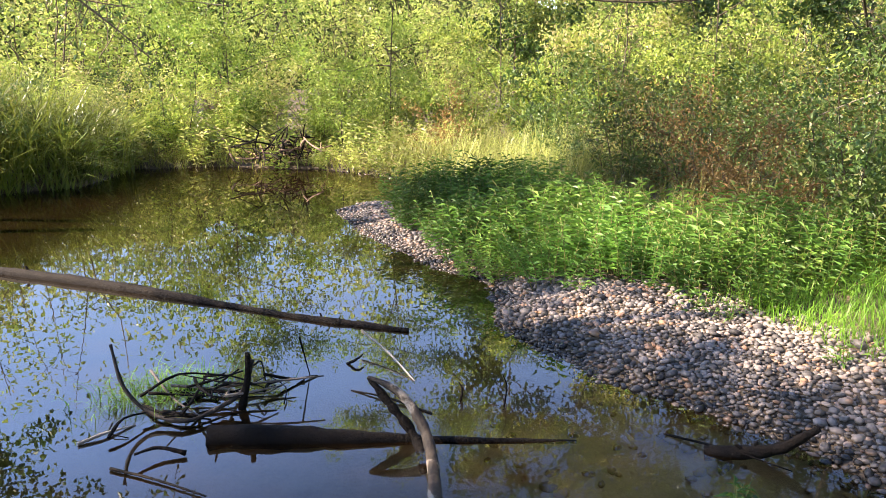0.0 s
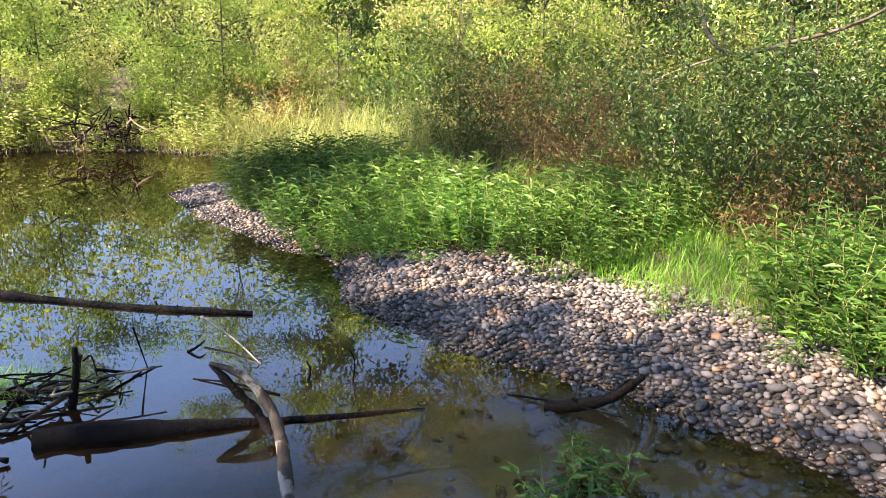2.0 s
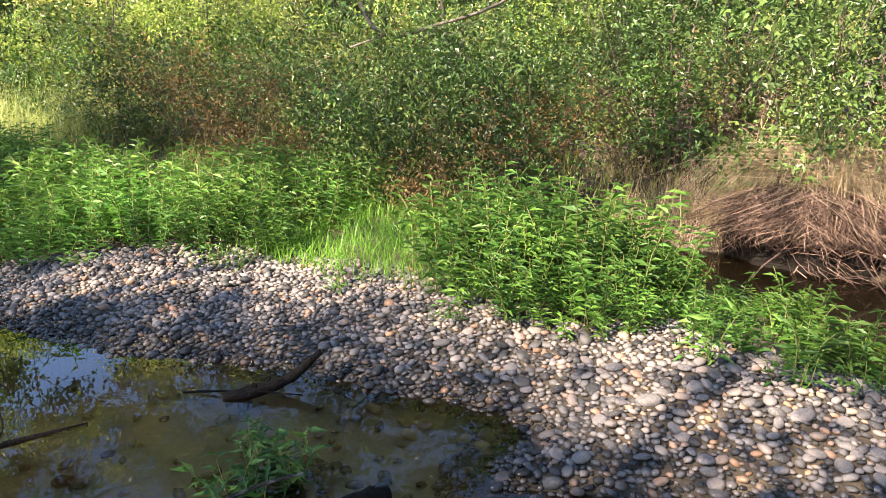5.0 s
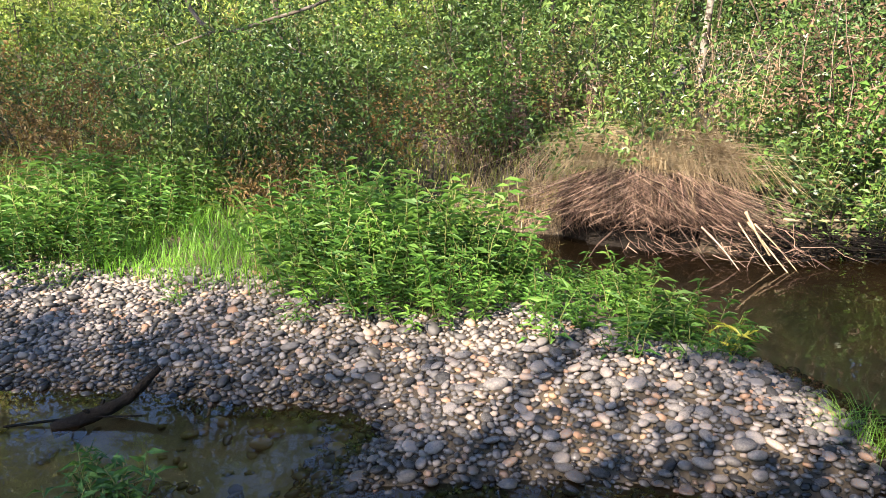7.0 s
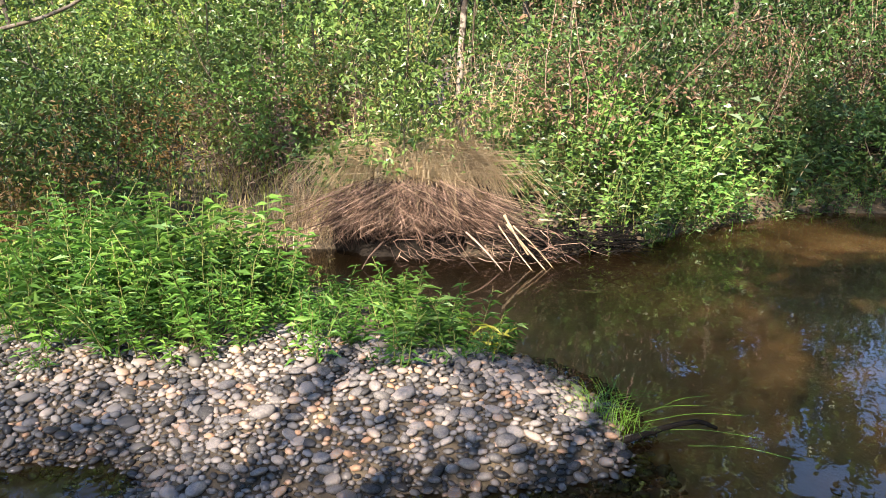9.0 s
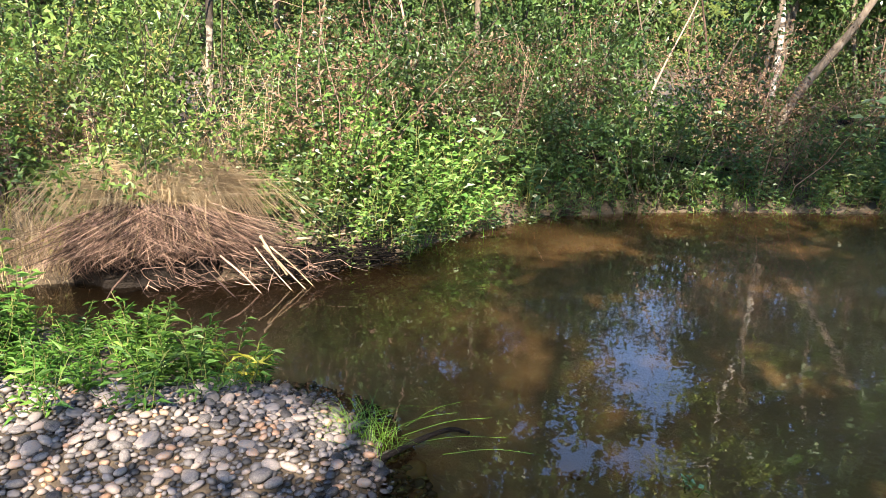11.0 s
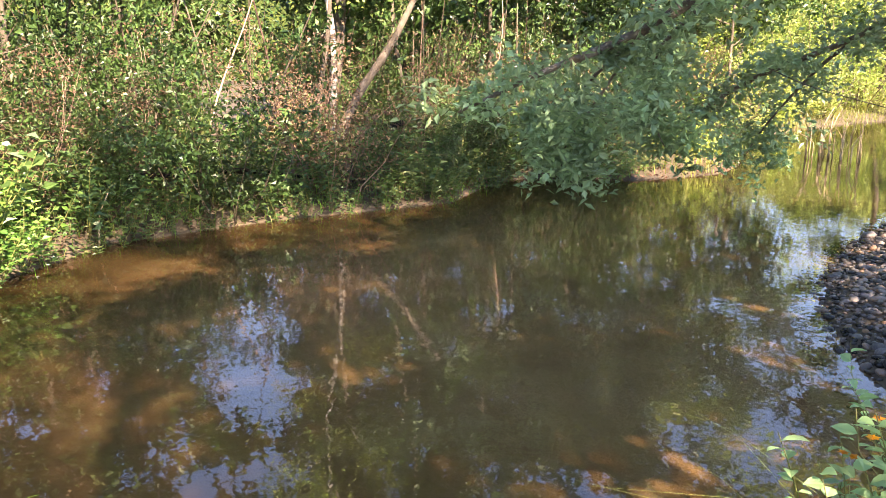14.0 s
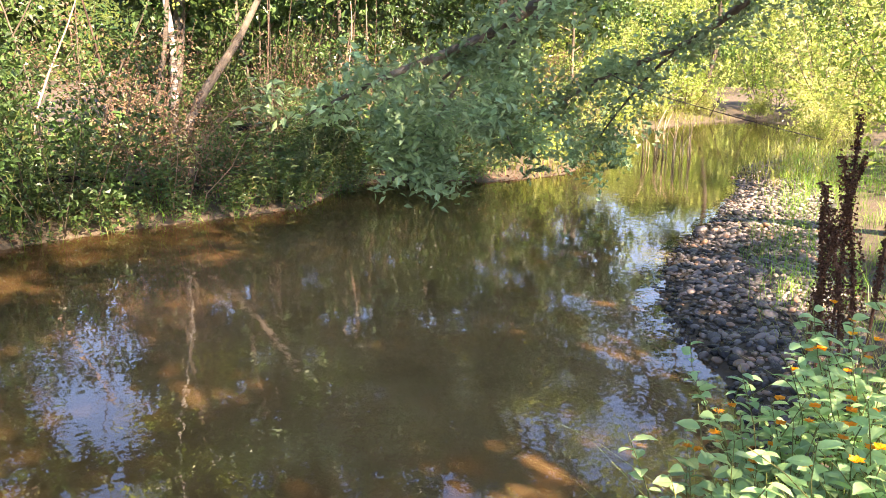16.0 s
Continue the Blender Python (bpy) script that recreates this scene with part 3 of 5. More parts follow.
# ---- setting plants ----
rng = np.random.default_rng(11)
FRONT = np.array([(-10.2, 4.6), (-9.3, 4.35), (-6.7, 3.95), (-5.85, 4.2), (-5.36, 4.5), (-4.9, 4.85), (-4.1, 5.07), (-2.9, 4.97), (-2.1, 4.7), (-1.57, 4.5), (-0.98, 4.66), (-0.47, 4.66), (0.3, 4.9)])


def front(x):
    """Where the green begins behind the gravel bar."""
    return np.interp(x, FRONT[:, 0], FRONT[:, 1])


# herbs on the gravel bar
G = "smartweed on the gravel bar"
weeds = [herb("smartweed_clump", 20 + k, 0.66, 0.22, 17, 22, 0.085, 0.0155, M_HERB, "lush bright green smartweed clump beside the gravel", G, small=True) for k in range(4)]
spots = fill(rng, -10.2, -4.3, 3.9, 7.2, 0.26, lambda x, y, d: (y > front(x) + 0.08) & (y < front(x) + 2.0) & (d > 0.1))
spots += fill(rng, -2.7, 0.2, 4.4, 6.2, 0.23, lambda x, y, d: (y > front(x) + 0.08) & (y < front(x) + 1.35) & (d > 0.05))
scatter(weeds, [p for p in spots if p[0] < -1.15], rng, (0.75, 1.3))
tip_weeds = [herb("tip_smartweed", 120 + k, 0.42, 0.17, 11, 18, 0.085, 0.016, M_HERB, "low bright green smartweed at the gravel's tip", G, small=True) for k in range(2)]
scatter(tip_weeds, [p for p in spots if p[0] >= -1.15], rng, (0.7, 1.15))
low = [herb("low_weed", 26 + k, 0.28, 0.12, 7, 7, 0.10, 0.024, M_HERB, "small bright green weed growing among pebbles", "weeds among the pebbles") for k in range(2)]
scatter(low, [(0.2, 4.75), (0.05, 4.6), (0.32, 4.98), (-4.35, 4.75), (-4.55, 4.7), (-3.3, 4.75), (-0.3, 4.45), (-0.75, 4.5), (-5.5, 4.3), (-2.35, 4.55)], rng, (0.6, 1.1))
blades("meadow_grass", 5, fill(rng, -4.6, -2.2, 4.8, 6.6, 0.09, lambda x, y, d: y > front(x) - 0.05), 0.27, 0.7, 0.007, M_GRASS, "soft bright green grass behind the gravel", spread_by=0.07, per=16)

# left bank: overhanging tall grass, willows, pale grass
tuss = fill(rng, -19, -14.6, -3, 1.6, 0.42, lambda x, y, d: (d > 0.02) & (d < 2.6))
blades("reed_grass", 6, tuss, 1.75, 1.15, 0.028, M_REED, "tall arching reed grass hanging over the water", spread_by=0.16, per=70)
blades("pale_grass", 7, fill(rng, -14.5, -9.8, 6.2, 10.5, 0.28, lambda x, y, d: (d > 0.25) & (y < 9.6)), 1.15, 0.6, 0.009, M_YGRASS, "pale yellow seeding grass on the bank", spread_by=0.2, per=48)
blades("far_bank_grass", 8, fill(rng, -19.5, -13.5, 1.2, 8, 0.4, lambda x, y, d: (d > 0.05) & (d < 2.0)), 0.6, 1.0, 0.02, M_REED, "green waterside grass on the far bank", spread_by=0.18, per=16)
blades("waterline_grass", 18, fill(rng, -19.5, -12.3, -3, 9, 0.2, lambda x, y, d: (d > -0.03) & (d < 0.45) & ((y < 4.3) | (y > 5.6)), 7000), 0.5, 1.3, 0.012, M_REED, "low grass trailing into the water's edge", spread_by=0.1, per=22)
willow = [shrub("willow_shrub", 30 + k, 2.2, 1.9, 13, 2400, 0.102, 0.032, M_WILLOW, "sunlit yellow-green willow shrub on the bank", "shrub", "willow shrubs", twigs=0.2) for k in range(4)]
lw = [herb("bank_weed", 36 + k, 0.85, 0.28, 13, 15, 0.11, 0.036, M_WILLOW, "bright yellow-green weed at the far waterside", "weeds on the far bank", small=True) for k in range(3)]
scatter(lw, fill(rng, -20, -12.6, 1.0, 9.5, 0.45, lambda x, y, d: (d > 0.05) & (d < 1.7)), rng, (0.5, 1.35))
db = [shrub("dark_bush", 46 + k, 1.9, 1.7, 13, 1500, 0.11, 0.055, M_SHRUB, "darker green bush among the willows", "shrub", "dark bushes on the far bank", twigs=0.2) for k in range(2)]
rb = [shrub("reddish_bush", 48, 2.1, 1.6, 13, 1300, 0.10, 0.045, M_RUST, "reddish withered bush among the willows", "shrub", "withered bushes")]
mixed = fill(rng, -24, -11.5, -4, 15, 2.2, lambda x, y, d: (d > 0.7) & (d < 6))
scatter(db, mixed[::2], rng, (0.7, 1.35))
scatter(rb, mixed[1::4], rng, (0.7, 1.2))
wspots = fill(rng, -24, -12.5, -4, 14, 1.4, lambda x, y, d: (d > 1.1) & (d < 5.5) & ((x < -16) | (y > 8.0)))
scatter(willow, wspots, rng, (0.75, 1.15))
tall = [shrub("tall_willow", 40 + k, 5.2, 3.6, 13, 2500, 0.13, 0.046, M_WILLOW, "tall yellow-green willow far behind the bank", "shrub", "tall willows", cluster=0.22, twigs=0.2) for k in range(3)]
scatter(tall, fill(rng, -40, -6, -12, 40, 3.3, lambda x, y, d: (np.hypot(x, y) > 27) & (np.hypot(x, y) < 35) & ((x < -16) | (y > 20))), rng, (1.3, 1.75))

# behind the bar
bush = [shrub("leafy_bush", 50 + k, 2.1, 1.9, 13, 2700, 0.07, 0.034, M_SHRUB, "dense green leafy bush behind the gravel bar", "shrub", "bushes behind the gravel bar", twigs=0.25) for k in range(4)]
bspots = fill(rng, -11.5, -0.4, 6.4, 13, 0.95, lambda x, y, d: (y > 6.6 + 0.25 * np.maximum(0, -x - 4)) & (d > 0.5))
scatter(bush, bspots[::3] + bspots[1::3], rng, (0.6, 1.2))
rust = [shrub("rusty_bush", 56 + k, 1.8, 1.5, 13, 1350, 0.07, 0.03, M_RUST, "half-withered rusty brown and green bush", "shrub", "withered bushes") for k in range(2)]
scatter(rust, bspots[2::3], rng, (0.6, 1.15))
light = [shrub("light_green_bush", 58 + k, 2.6, 2.0, 13, 2200, 0.1, 0.034, M_WILLOW, "sunlit light green bush further back", "shrub", "light green bushes", twigs=0.2) for k in range(2)]
scatter(light, fill(rng, -12, -3, 12, 18, 1.9, lambda x, y, d: y > 12), rng, (0.9, 1.3))
blades("bar_back_grass", 9, fill(rng, -10, -1.2, 6, 9, 0.3, lambda x, y, d: (d > 0.2) & (y > front(x) + 1.6)), 0.55, 0.7, 0.012, M_REED, "rank green grass under the bushes", spread_by=0.16, per=26)
blades("dry_weeds", 10, fill(rng, -2.2, -0.6, 8.0, 10.5, 0.3, lambda x, y, d: d > 0.15), 0.7, 1.0, 0.007, M_TAN, "dry tan weeds and grass stalks", spread_by=0.16, per=14)

# steep bank and wood on the other side of the pool
broad = [shrub("broadleaf_bush", 60 + k, 2.4, 2.0, 14, 3000, 0.075, 0.042, M_WOOD, "green broad-leaved bush on the wooded bank", "shrub", "bushes on the wooded bank", twigs=0.3) for k in range(4)]
pale = [shrub("yellowing_bush", 560 + k, 2.3, 1.9, 14, 1900, 0.07, 0.036, M_LIGHT, "yellowing light green bush in the wood", "shrub", "yellowing bushes", twigs=0.3) for k in range(2)]
brown = [shrub("withered_bush", 570 + k, 2.4, 1.8, 16, 1300, 0.06, 0.028, M_BROWN, "withered brown twiggy bush in the wood", "shrub", "withered bushes", twig_mat=M_ROOT, twigs=0.3) for k in range(2)]
ws = fill(rng, 1.3, 22, 7.6, 14, 0.92, lambda x, y, d: (d > 0.35) & ((abs(np.arctan2(x - 0.3, y - 0.5) - 0.593) > 0.06) | (y < 9.6)))
near_ws, far_ws = [p for p in ws if p[1] < 9.9 and p[0] < 14], [p for p in ws if not (p[1] < 9.9 and p[0] < 14)]
scatter(broad, near_ws[::2] + far_ws[::4], rng, (0.6, 1.25))
scatter(pale, near_ws[3::4] + far_ws[1::4], rng, (0.55, 1.2))
scatter(brown, near_ws[1::4] + far_ws[2::4] + far_ws[3::4], rng, (0.6, 1.25))
thick = [shrub("tall_thicket", 580 + k, 4.6, 3.0, 16, 2300, 0.115, 0.062, M_WOOD if k else M_LIGHT, "tall dense green thicket behind the bank", "shrub", "tall thickets", cluster=0.2, twigs=0.2) for k in range(3)]
scatter(thick, fill(rng, -9, 26, 12.5, 17, 2.0, lambda x, y, d: ((x > -4) | (y > 14.5)) & (abs(np.arctan2(x - 0.3, y - 0.5) - 0.593) > 0.075)), rng, (0.85, 1.2))
nettle = [herb("nettle_clump", 66 + k, 0.7, 0.25, 10, 11, 0.09, 0.05, M_WOOD, "green nettle-like clump low on the bank", "herbs on the wooded bank", droop=0.25, small=True) for k in range(3)]
ferns = [herb("woodland_herb", 166 + k, 0.8, 0.3, 9, 11, 0.11, 0.055, M_WOOD if k else M_LIGHT, "lush green herb on the floor of the wood", "herbs on the wooded bank", droop=0.25, small=True) for k in range(3)]
scatter(ferns, fill(rng, 1.4, 16, 8.2, 12.5, 0.55, lambda x, y, d: (d > 0.3) & (d < 3.0)), rng, (0.7, 1.6))
scatter(nettle, [(0.85, 7.95), (1.05, 7.75), (1.25, 7.95), (0.75, 8.2), (1.0, 8.3), (1.3, 8.25), (0.6, 8.4)] + fill(rng, 1.2, 24, 7.2, 11, 0.28, lambda x, y, d: (d > -0.02) & (d < 0.75), 7000), rng, (0.5, 1.1))
ferny = [herb("bright_weed", 70, 0.6, 0.2, 12, 14, 0.10, 0.025, M_HERB, "bright green feathery weed at the water's edge", "herbs on the wooded bank")]
scatter(ferny, [(2.3, 8.35), (2.6, 8.55), (2.9, 8.75), (3.1, 9.0), (2.75, 8.85), (2.45, 8.7), (3.4, 9.1)], rng, (0.8, 1.2))
blades("wood_bank_grass", 12, fill(rng, 1.5, 22, 7.2, 10.5, 0.22, lambda x, y, d: (d > -0.04) & (d < 0.6), 8000), 0.36, 1.2, 0.009, M_GRASS, "green grass tufts on the wooded bank", spread_by=0.14, per=9)

# bright wood that closes the creek at its far end, and the bank with the stony bar
endw = [shrub("creekside_tree", 75 + k, 5.5, 4.0, 13, 1700, 0.16, 0.07, M_WILLOW, "sunlit light green creekside tree", "tree", "trees at the creek's bend", cluster=0.25, twigs=0.15) for k in range(3)]
scatter(endw, fill(rng, 14, 40, -4, 18, 3.0, lambda x, y, d: (d > 0.4) & (((x > 30) & (x < 40)) | ((y > 13) & (y < 18) & (x > 20)) | ((y < 0.2) & (y > -3) & (x > 14)))), rng, (0.8, 1.25))
blades("bar_side_grass", 13, fill(rng, 6.5, 20, -0.5, 3.4, 0.4, lambda x, y, d: (d > 0.85) & (d < 2.6)), 0.42, 0.9, 0.006, M_GRASS, "pale green grass beside the stony bar", spread_by=0.14, per=40)

blades("creek_end_grass", 16, fill(rng, 14, 35, 1.5, 12, 0.5, lambda x, y, d: (d > 0.05) & (d < 2.4)), 0.6, 0.8, 0.014, M_REED, "rank grass round the creek's bend", spread_by=0.22, per=34)
endb = [shrub("creekside_bush", 590 + k, 2.0, 2.0, 13, 1150, 0.11, 0.05, M_WILLOW, "sunlit yellow-green bush leaning over the creek", "shrub", "bushes at the creek's bend", twigs=0.15) for k in range(2)]
scatter(endb, fill(rng, 15, 37, 1.0, 12, 1.6, lambda x, y, d: (d > 0.25) & (d < 2.0) & ((y > 6) | (x > 22))), rng, (0.7, 1.2))

# ---- trees ----
def tree(name, seed, x, y, tall, trunk_r, crown_low, crown_wide, leaves, L, W, leaf_mat, bark, label, limbs=9, lean=(0.0, 0.0), clump=2.0):
    """A tapered trunk with limbs and a crown of leaf sprays with gaps between them."""
    rng = np.random.default_rng(seed)
    ob = tagged(new(name), label, "tree", "trees round the pool")
    z = float(height(x, y))
    ob.location = (x, y, z)
    top = np.array([lean[0], lean[1], tall])
    trunk = [np.array([0, 0, -0.3]), 0.3 * top + rng.normal(size=3) * 0.04 * tall * np.array([1, 1, 0]) * 0.5, 0.65 * top + rng.normal(size=3) * 0.02 * tall * np.array([1, 1, 0]), top]
    V, F = limb(seed, trunk, trunk_r, trunk_r * 0.2, 9, 0.05, 6)
    part("trunk", V, F, bark, ob)
    spots = []
    for k in range(limbs):
        s = crown_low + (1 - crown_low) * (k + rng.uniform(0, 0.8)) / limbs
        p = np.array([lean[0] * s, lean[1] * s, tall * s])
        a = k * 2.4 + rng.uniform(-0.4, 0.4)
        reach = crown_wide * (1.05 - 0.6 * abs(s - 0.55)) * rng.uniform(0.6, 1.0)
        b = bend(rng, p, (np.cos(a), np.sin(a), rng.uniform(0.05, 0.6)), reach, 5, 0.16)
        r = trunk_r * 0.32 * (1.1 - s)
        V, F = limb(seed + k, list(b), r + 0.012, 0.008, 5, 0.05, 2)
        part("limb", V, F, bark, ob)
        for j in range(2, 6):
            for _ in range(4):
                c = rng.uniform(0, 2 * np.pi)
                spots.append(bend(rng, b[j], (np.cos(c), np.sin(c), rng.uniform(-0.3, 0.6)), crown_wide * rng.uniform(0.15, 0.4), 3, 0.25)[1:])
    spots = np.concatenate(spots)
    w = rng.uniform(0, 1, len(spots)) ** clump
    P = spots[rng.choice(len(spots), leaves, p=w / w.sum())] + rng.normal(size=(leaves, 3)) * 0.16
    V, F = leaf_arrays(rng, P, rng.normal(size=(leaves, 3)), L * rng.uniform(0.7, 1.2, leaves), W * rng.uniform(0.8, 1.2, leaves), small=True)
    tagged(mesh_object("crown", V, F, leaf_mat, ob, False), kind="stuff")
    return ob


# unseen, over and behind the viewer: crowns added to dapple gravel and shade pool
for k, (x, y, h, lx, ly, n) in enumerate([(-12.8, -4.2, 7.0, 0.4, 5.4, 12000), (-9.4, -5.2, 8.5, 0.3, 0.6, 8000), (-6.9, -5.4, 8.5, 0.1, 0.7, 4800), (-4.9, -4.2, 8.0, 0.3, 1.2, 3400), (-2.9, -3.4, 8.6, 0.1, 0.6, 2200), (-0.1, -3.0, 10.5, 0.7, 3.0, 12000), (1.9, -5.2, 11.0, 0.7, 4.6, 3000), (3.6, -2.4, 8.5, 0.4, 1.1, 8500), (5.4, -4.0, 9.0, 0.3, 0.9, 9500), (4.6, -1.7, 6.2, 0.2, 0.3, 4500), (7.0, -2.4, 8.5, 0.3, 1.4, 9500), (0.8, -2.2, 7.2, 0.3, 0.3, 7500), (2.1, -2.0, 6.4, 0.2, 0.2, 4500), (-1.3, -2.4, 8.2, 0.1, 0.4, 6000), (1.5, -3.4, 8.5, 0.4, 0.9, 8000), (13.5, -3.0, 8.0, 0.2, 0.8, 6000)]):
    tree("alder_tree", 100 + k * 17, x, y, h, 0.16, 0.48, 2.9, int(n * (1.25 if x > 0 else 0.85)), *((0.11, 0.072) if x > 0 else (0.115, 0.072)), M_SHRUB, M_BARK, "tall leafy alder on the near bank", 11, (lx, ly), 0.5 if x > 0 else 2.0)
# unseen too: tall crowns added to break up the sun on the bank
for k, (x, y, h) in enumerate([(-14.5, -3.4, 14.0), (-11.6, -3.2, 16.0), (-8.6, -3.0, 15.5), (3.4, -2.6, 16.0)]):
    tree("tall_alder", 1810 + k * 19, x, y, h, 0.1, 0.6, 3.0, 1300, 0.2, 0.13, M_SHRUB, M_BARK, "unseen very tall alder behind the viewer, added to dapple the bank", 12, (0.2, 0.4), 5.0)
# wood behind the pool, with a gap to the sky
for k, (x, y, h, lx, n) in enumerate([(1.6, 13.2, 9.5, 0.3, 6500), (4.6, 12.6, 9.5, 0.1, 6500), (-2.0, 14.2, 9.0, -0.4, 5500), (12.2, 11.8, 9.5, 0.3, 7000), (15.2, 12.2, 9.5, 0.4, 6500), (18.6, 11.6, 9.5, 0.2, 6500), (22.5, 11.4, 9.5, 0.2, 6000), (-5.8, 17.5, 6.5, 0.3, 3500), (27.0, 11.0, 9.5, 0.0, 6000)]):
    tree("wood_tree", 210 + k * 13, x, y, h, 0.06, 0.22, 2.9, int(n * 0.85), 0.2, 0.13, M_WOOD, M_BARK, "leafy tree in the wood behind the bank", 12, (lx, 0.2))
for k, (x, h) in enumerate([(0.5, 11.0), (4.6, 12.0), (8.2, 11.0), (16.0, 12.5), (19.8, 12.0), (24.0, 12.0)]):
    tree("back_tree", 350 + k * 13, x, 17.0, h, 0.15, 0.2, 3.4, 6500, 0.26, 0.16, M_WOOD, M_BARK, "tall leafy tree deep in the wood", 12, (0.2, 0.2))
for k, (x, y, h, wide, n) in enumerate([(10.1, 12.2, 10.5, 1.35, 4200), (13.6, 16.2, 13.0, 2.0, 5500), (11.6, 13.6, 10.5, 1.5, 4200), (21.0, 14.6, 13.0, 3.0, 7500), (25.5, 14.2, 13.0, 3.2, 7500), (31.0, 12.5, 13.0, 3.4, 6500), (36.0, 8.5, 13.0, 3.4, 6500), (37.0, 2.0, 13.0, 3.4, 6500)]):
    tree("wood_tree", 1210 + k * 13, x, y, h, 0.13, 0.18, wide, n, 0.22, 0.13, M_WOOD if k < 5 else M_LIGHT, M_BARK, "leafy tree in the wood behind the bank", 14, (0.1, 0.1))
for k, (x, y, h) in enumerate([(-17.5, 11.5, 9.0), (-14.5, 14.0, 10.0), (-11.0, 15.8, 10.5), (-8.0, 16.8, 10.5), (-4.8, 16.6, 10.5)]):
    tree("wood_tree", 1410 + k * 13, x, y, h, 0.028, 0.12, 2.5, 5500, 0.17, 0.095, M_LIGHT, M_BARK, "leafy tree in the wood behind the bar", 14, (0.1, 0.1))
for k, (x, y, h) in enumerate([(-17.4, 7.9, 7.4), (-15.6, 9.9, 8.6), (-13.2, 10.9, 8.8), (-11.3, 12.0, 8.8), (-19.5, 4.6, 5.6)]):
    tree("willow_tree", 1510 + k * 13, x, y, h, 0.018, 0.06, 2.2, 11000, 0.1, 0.04, M_WILLOW, M_BARK, "tall yellow-green willow tree on the far bank", 14, (0.1, 0.1))
# crowns mostly above the view, added so the pool reflects leaves, not sky
for k, (x, y, h, ly) in enumerate([(15.6, -1.7, 8.2, 7.4), (19.5, -1.6, 9.5, 7.4), (18.4, 10.6, 9.0, -3.4)]):
    tree("leaning_willow", 1610 + k * 13, x, y, h, 0.12, 0.45, 2.8, 4800, 0.15, 0.065, M_WILLOW, M_BARK, "sunlit willow tree leaning over the creek, added for its reflection", 12, (0.1, ly))
tree("birch_tree", 301, 9.62, 11.5, 6.6, 0.075, 0.45, 1.5, 2200, 0.08, 0.06, M_WILLOW, M_BIRCH, "slender white-barked birch standing in the bushes", 8, (-0.15, 0.2))
tree("birch_tree", 302, 0.3, 11.3, 7.5, 0.06, 0.4, 1.6, 1800, 0.08, 0.06, M_WILLOW, M_PEEL, "thin grey mottled tree behind the root mound", 7, (0.5, 0.2))

# bare brown stems leaning in the wood
rs = np.random.default_rng(77)
stem_group = "bare stems in the wood"
for k in range(42):
    x, y = rs.uniform(-3.0, 16), rs.uniform(9.6, 13)
    if shore_distance(x, y) < 0.7:
        continue
    z, h = float(height(x, y)), rs.uniform(2.2, 4.5)
    dx, dy = rs.uniform(-0.25, 0.5) * h, rs.uniform(-0.15, 0.15) * h
    V, F = limb(400 + k, [(0, 0, -0.15), (dx * 0.3, dy * 0.4, h * 0.4), (dx * 0.75, dy, h * 0.8), (dx, dy, h)], rs.uniform(0.012, 0.028), 0.006, 6, 0.06, 3)
    ob = tagged(part("bare_sapling", V, F, M_TWIG if k % 3 else M_ROOT), "bare reddish brown sapling leaning in the wood", "sapling", stem_group)
    ob.location = (x, y, z)

# distant wood closing the view
rw = np.random.default_rng(88)
n = 36000
ang = rw.uniform(-0.15, np.pi + 0.25, n)
far = rw.uniform(44, 60, n)
tops = 10.5 + 1.6 * np.sin(ang * 9) + 1.0 * np.sin(ang * 23 + 1) + 0.7 * np.sin(ang * 51)
P = np.column_stack([5 + far * np.cos(ang), 3 + far * np.sin(ang), tops * rw.uniform(0, 1, n) ** 0.8])
P[:, 2] += height(P[:, 0], P[:, 1])
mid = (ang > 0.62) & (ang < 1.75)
# darker leaf colour behind the pool puts the shade into the wood
for sel, mat, words in ((~mid, M_WILLOW, "distant sunlit green wood round the creek"), (mid, M_LIGHT, "distant green wood behind the pool, shaded by its leaf colour")):
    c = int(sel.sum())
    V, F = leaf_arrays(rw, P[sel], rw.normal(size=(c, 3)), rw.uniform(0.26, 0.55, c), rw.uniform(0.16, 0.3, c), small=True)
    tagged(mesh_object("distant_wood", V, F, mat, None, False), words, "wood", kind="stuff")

ang = np.linspace(-0.25, np.pi + 0.35, 160)
top = 9.0 + 1.2 * np.sin(ang * 9) + 0.8 * np.sin(ang * 31) + 0.5 * np.sin(ang * 77)
V = np.concatenate([np.column_stack([5 + 63 * np.cos(ang), 3 + 63 * np.sin(ang), np.full(160, -2.0)]), np.column_stack([5 + 64 * np.cos(ang), 3 + 64 * np.sin(ang), top])])
k = np.arange(159)
tagged(mesh_object("backdrop", V, np.column_stack([k, k + 1, k + 161, k + 160]), rough_material("distant foliage", [(0.35, (0.05, 0.075, 0.015)), (0.55, (0.14, 0.17, 0.03)), (0.75, (0.26, 0.27, 0.06))], 1.2, 0.95, 1.0, dist=0.3)),
       "distant wall of green foliage", "backdrop", kind="structure")

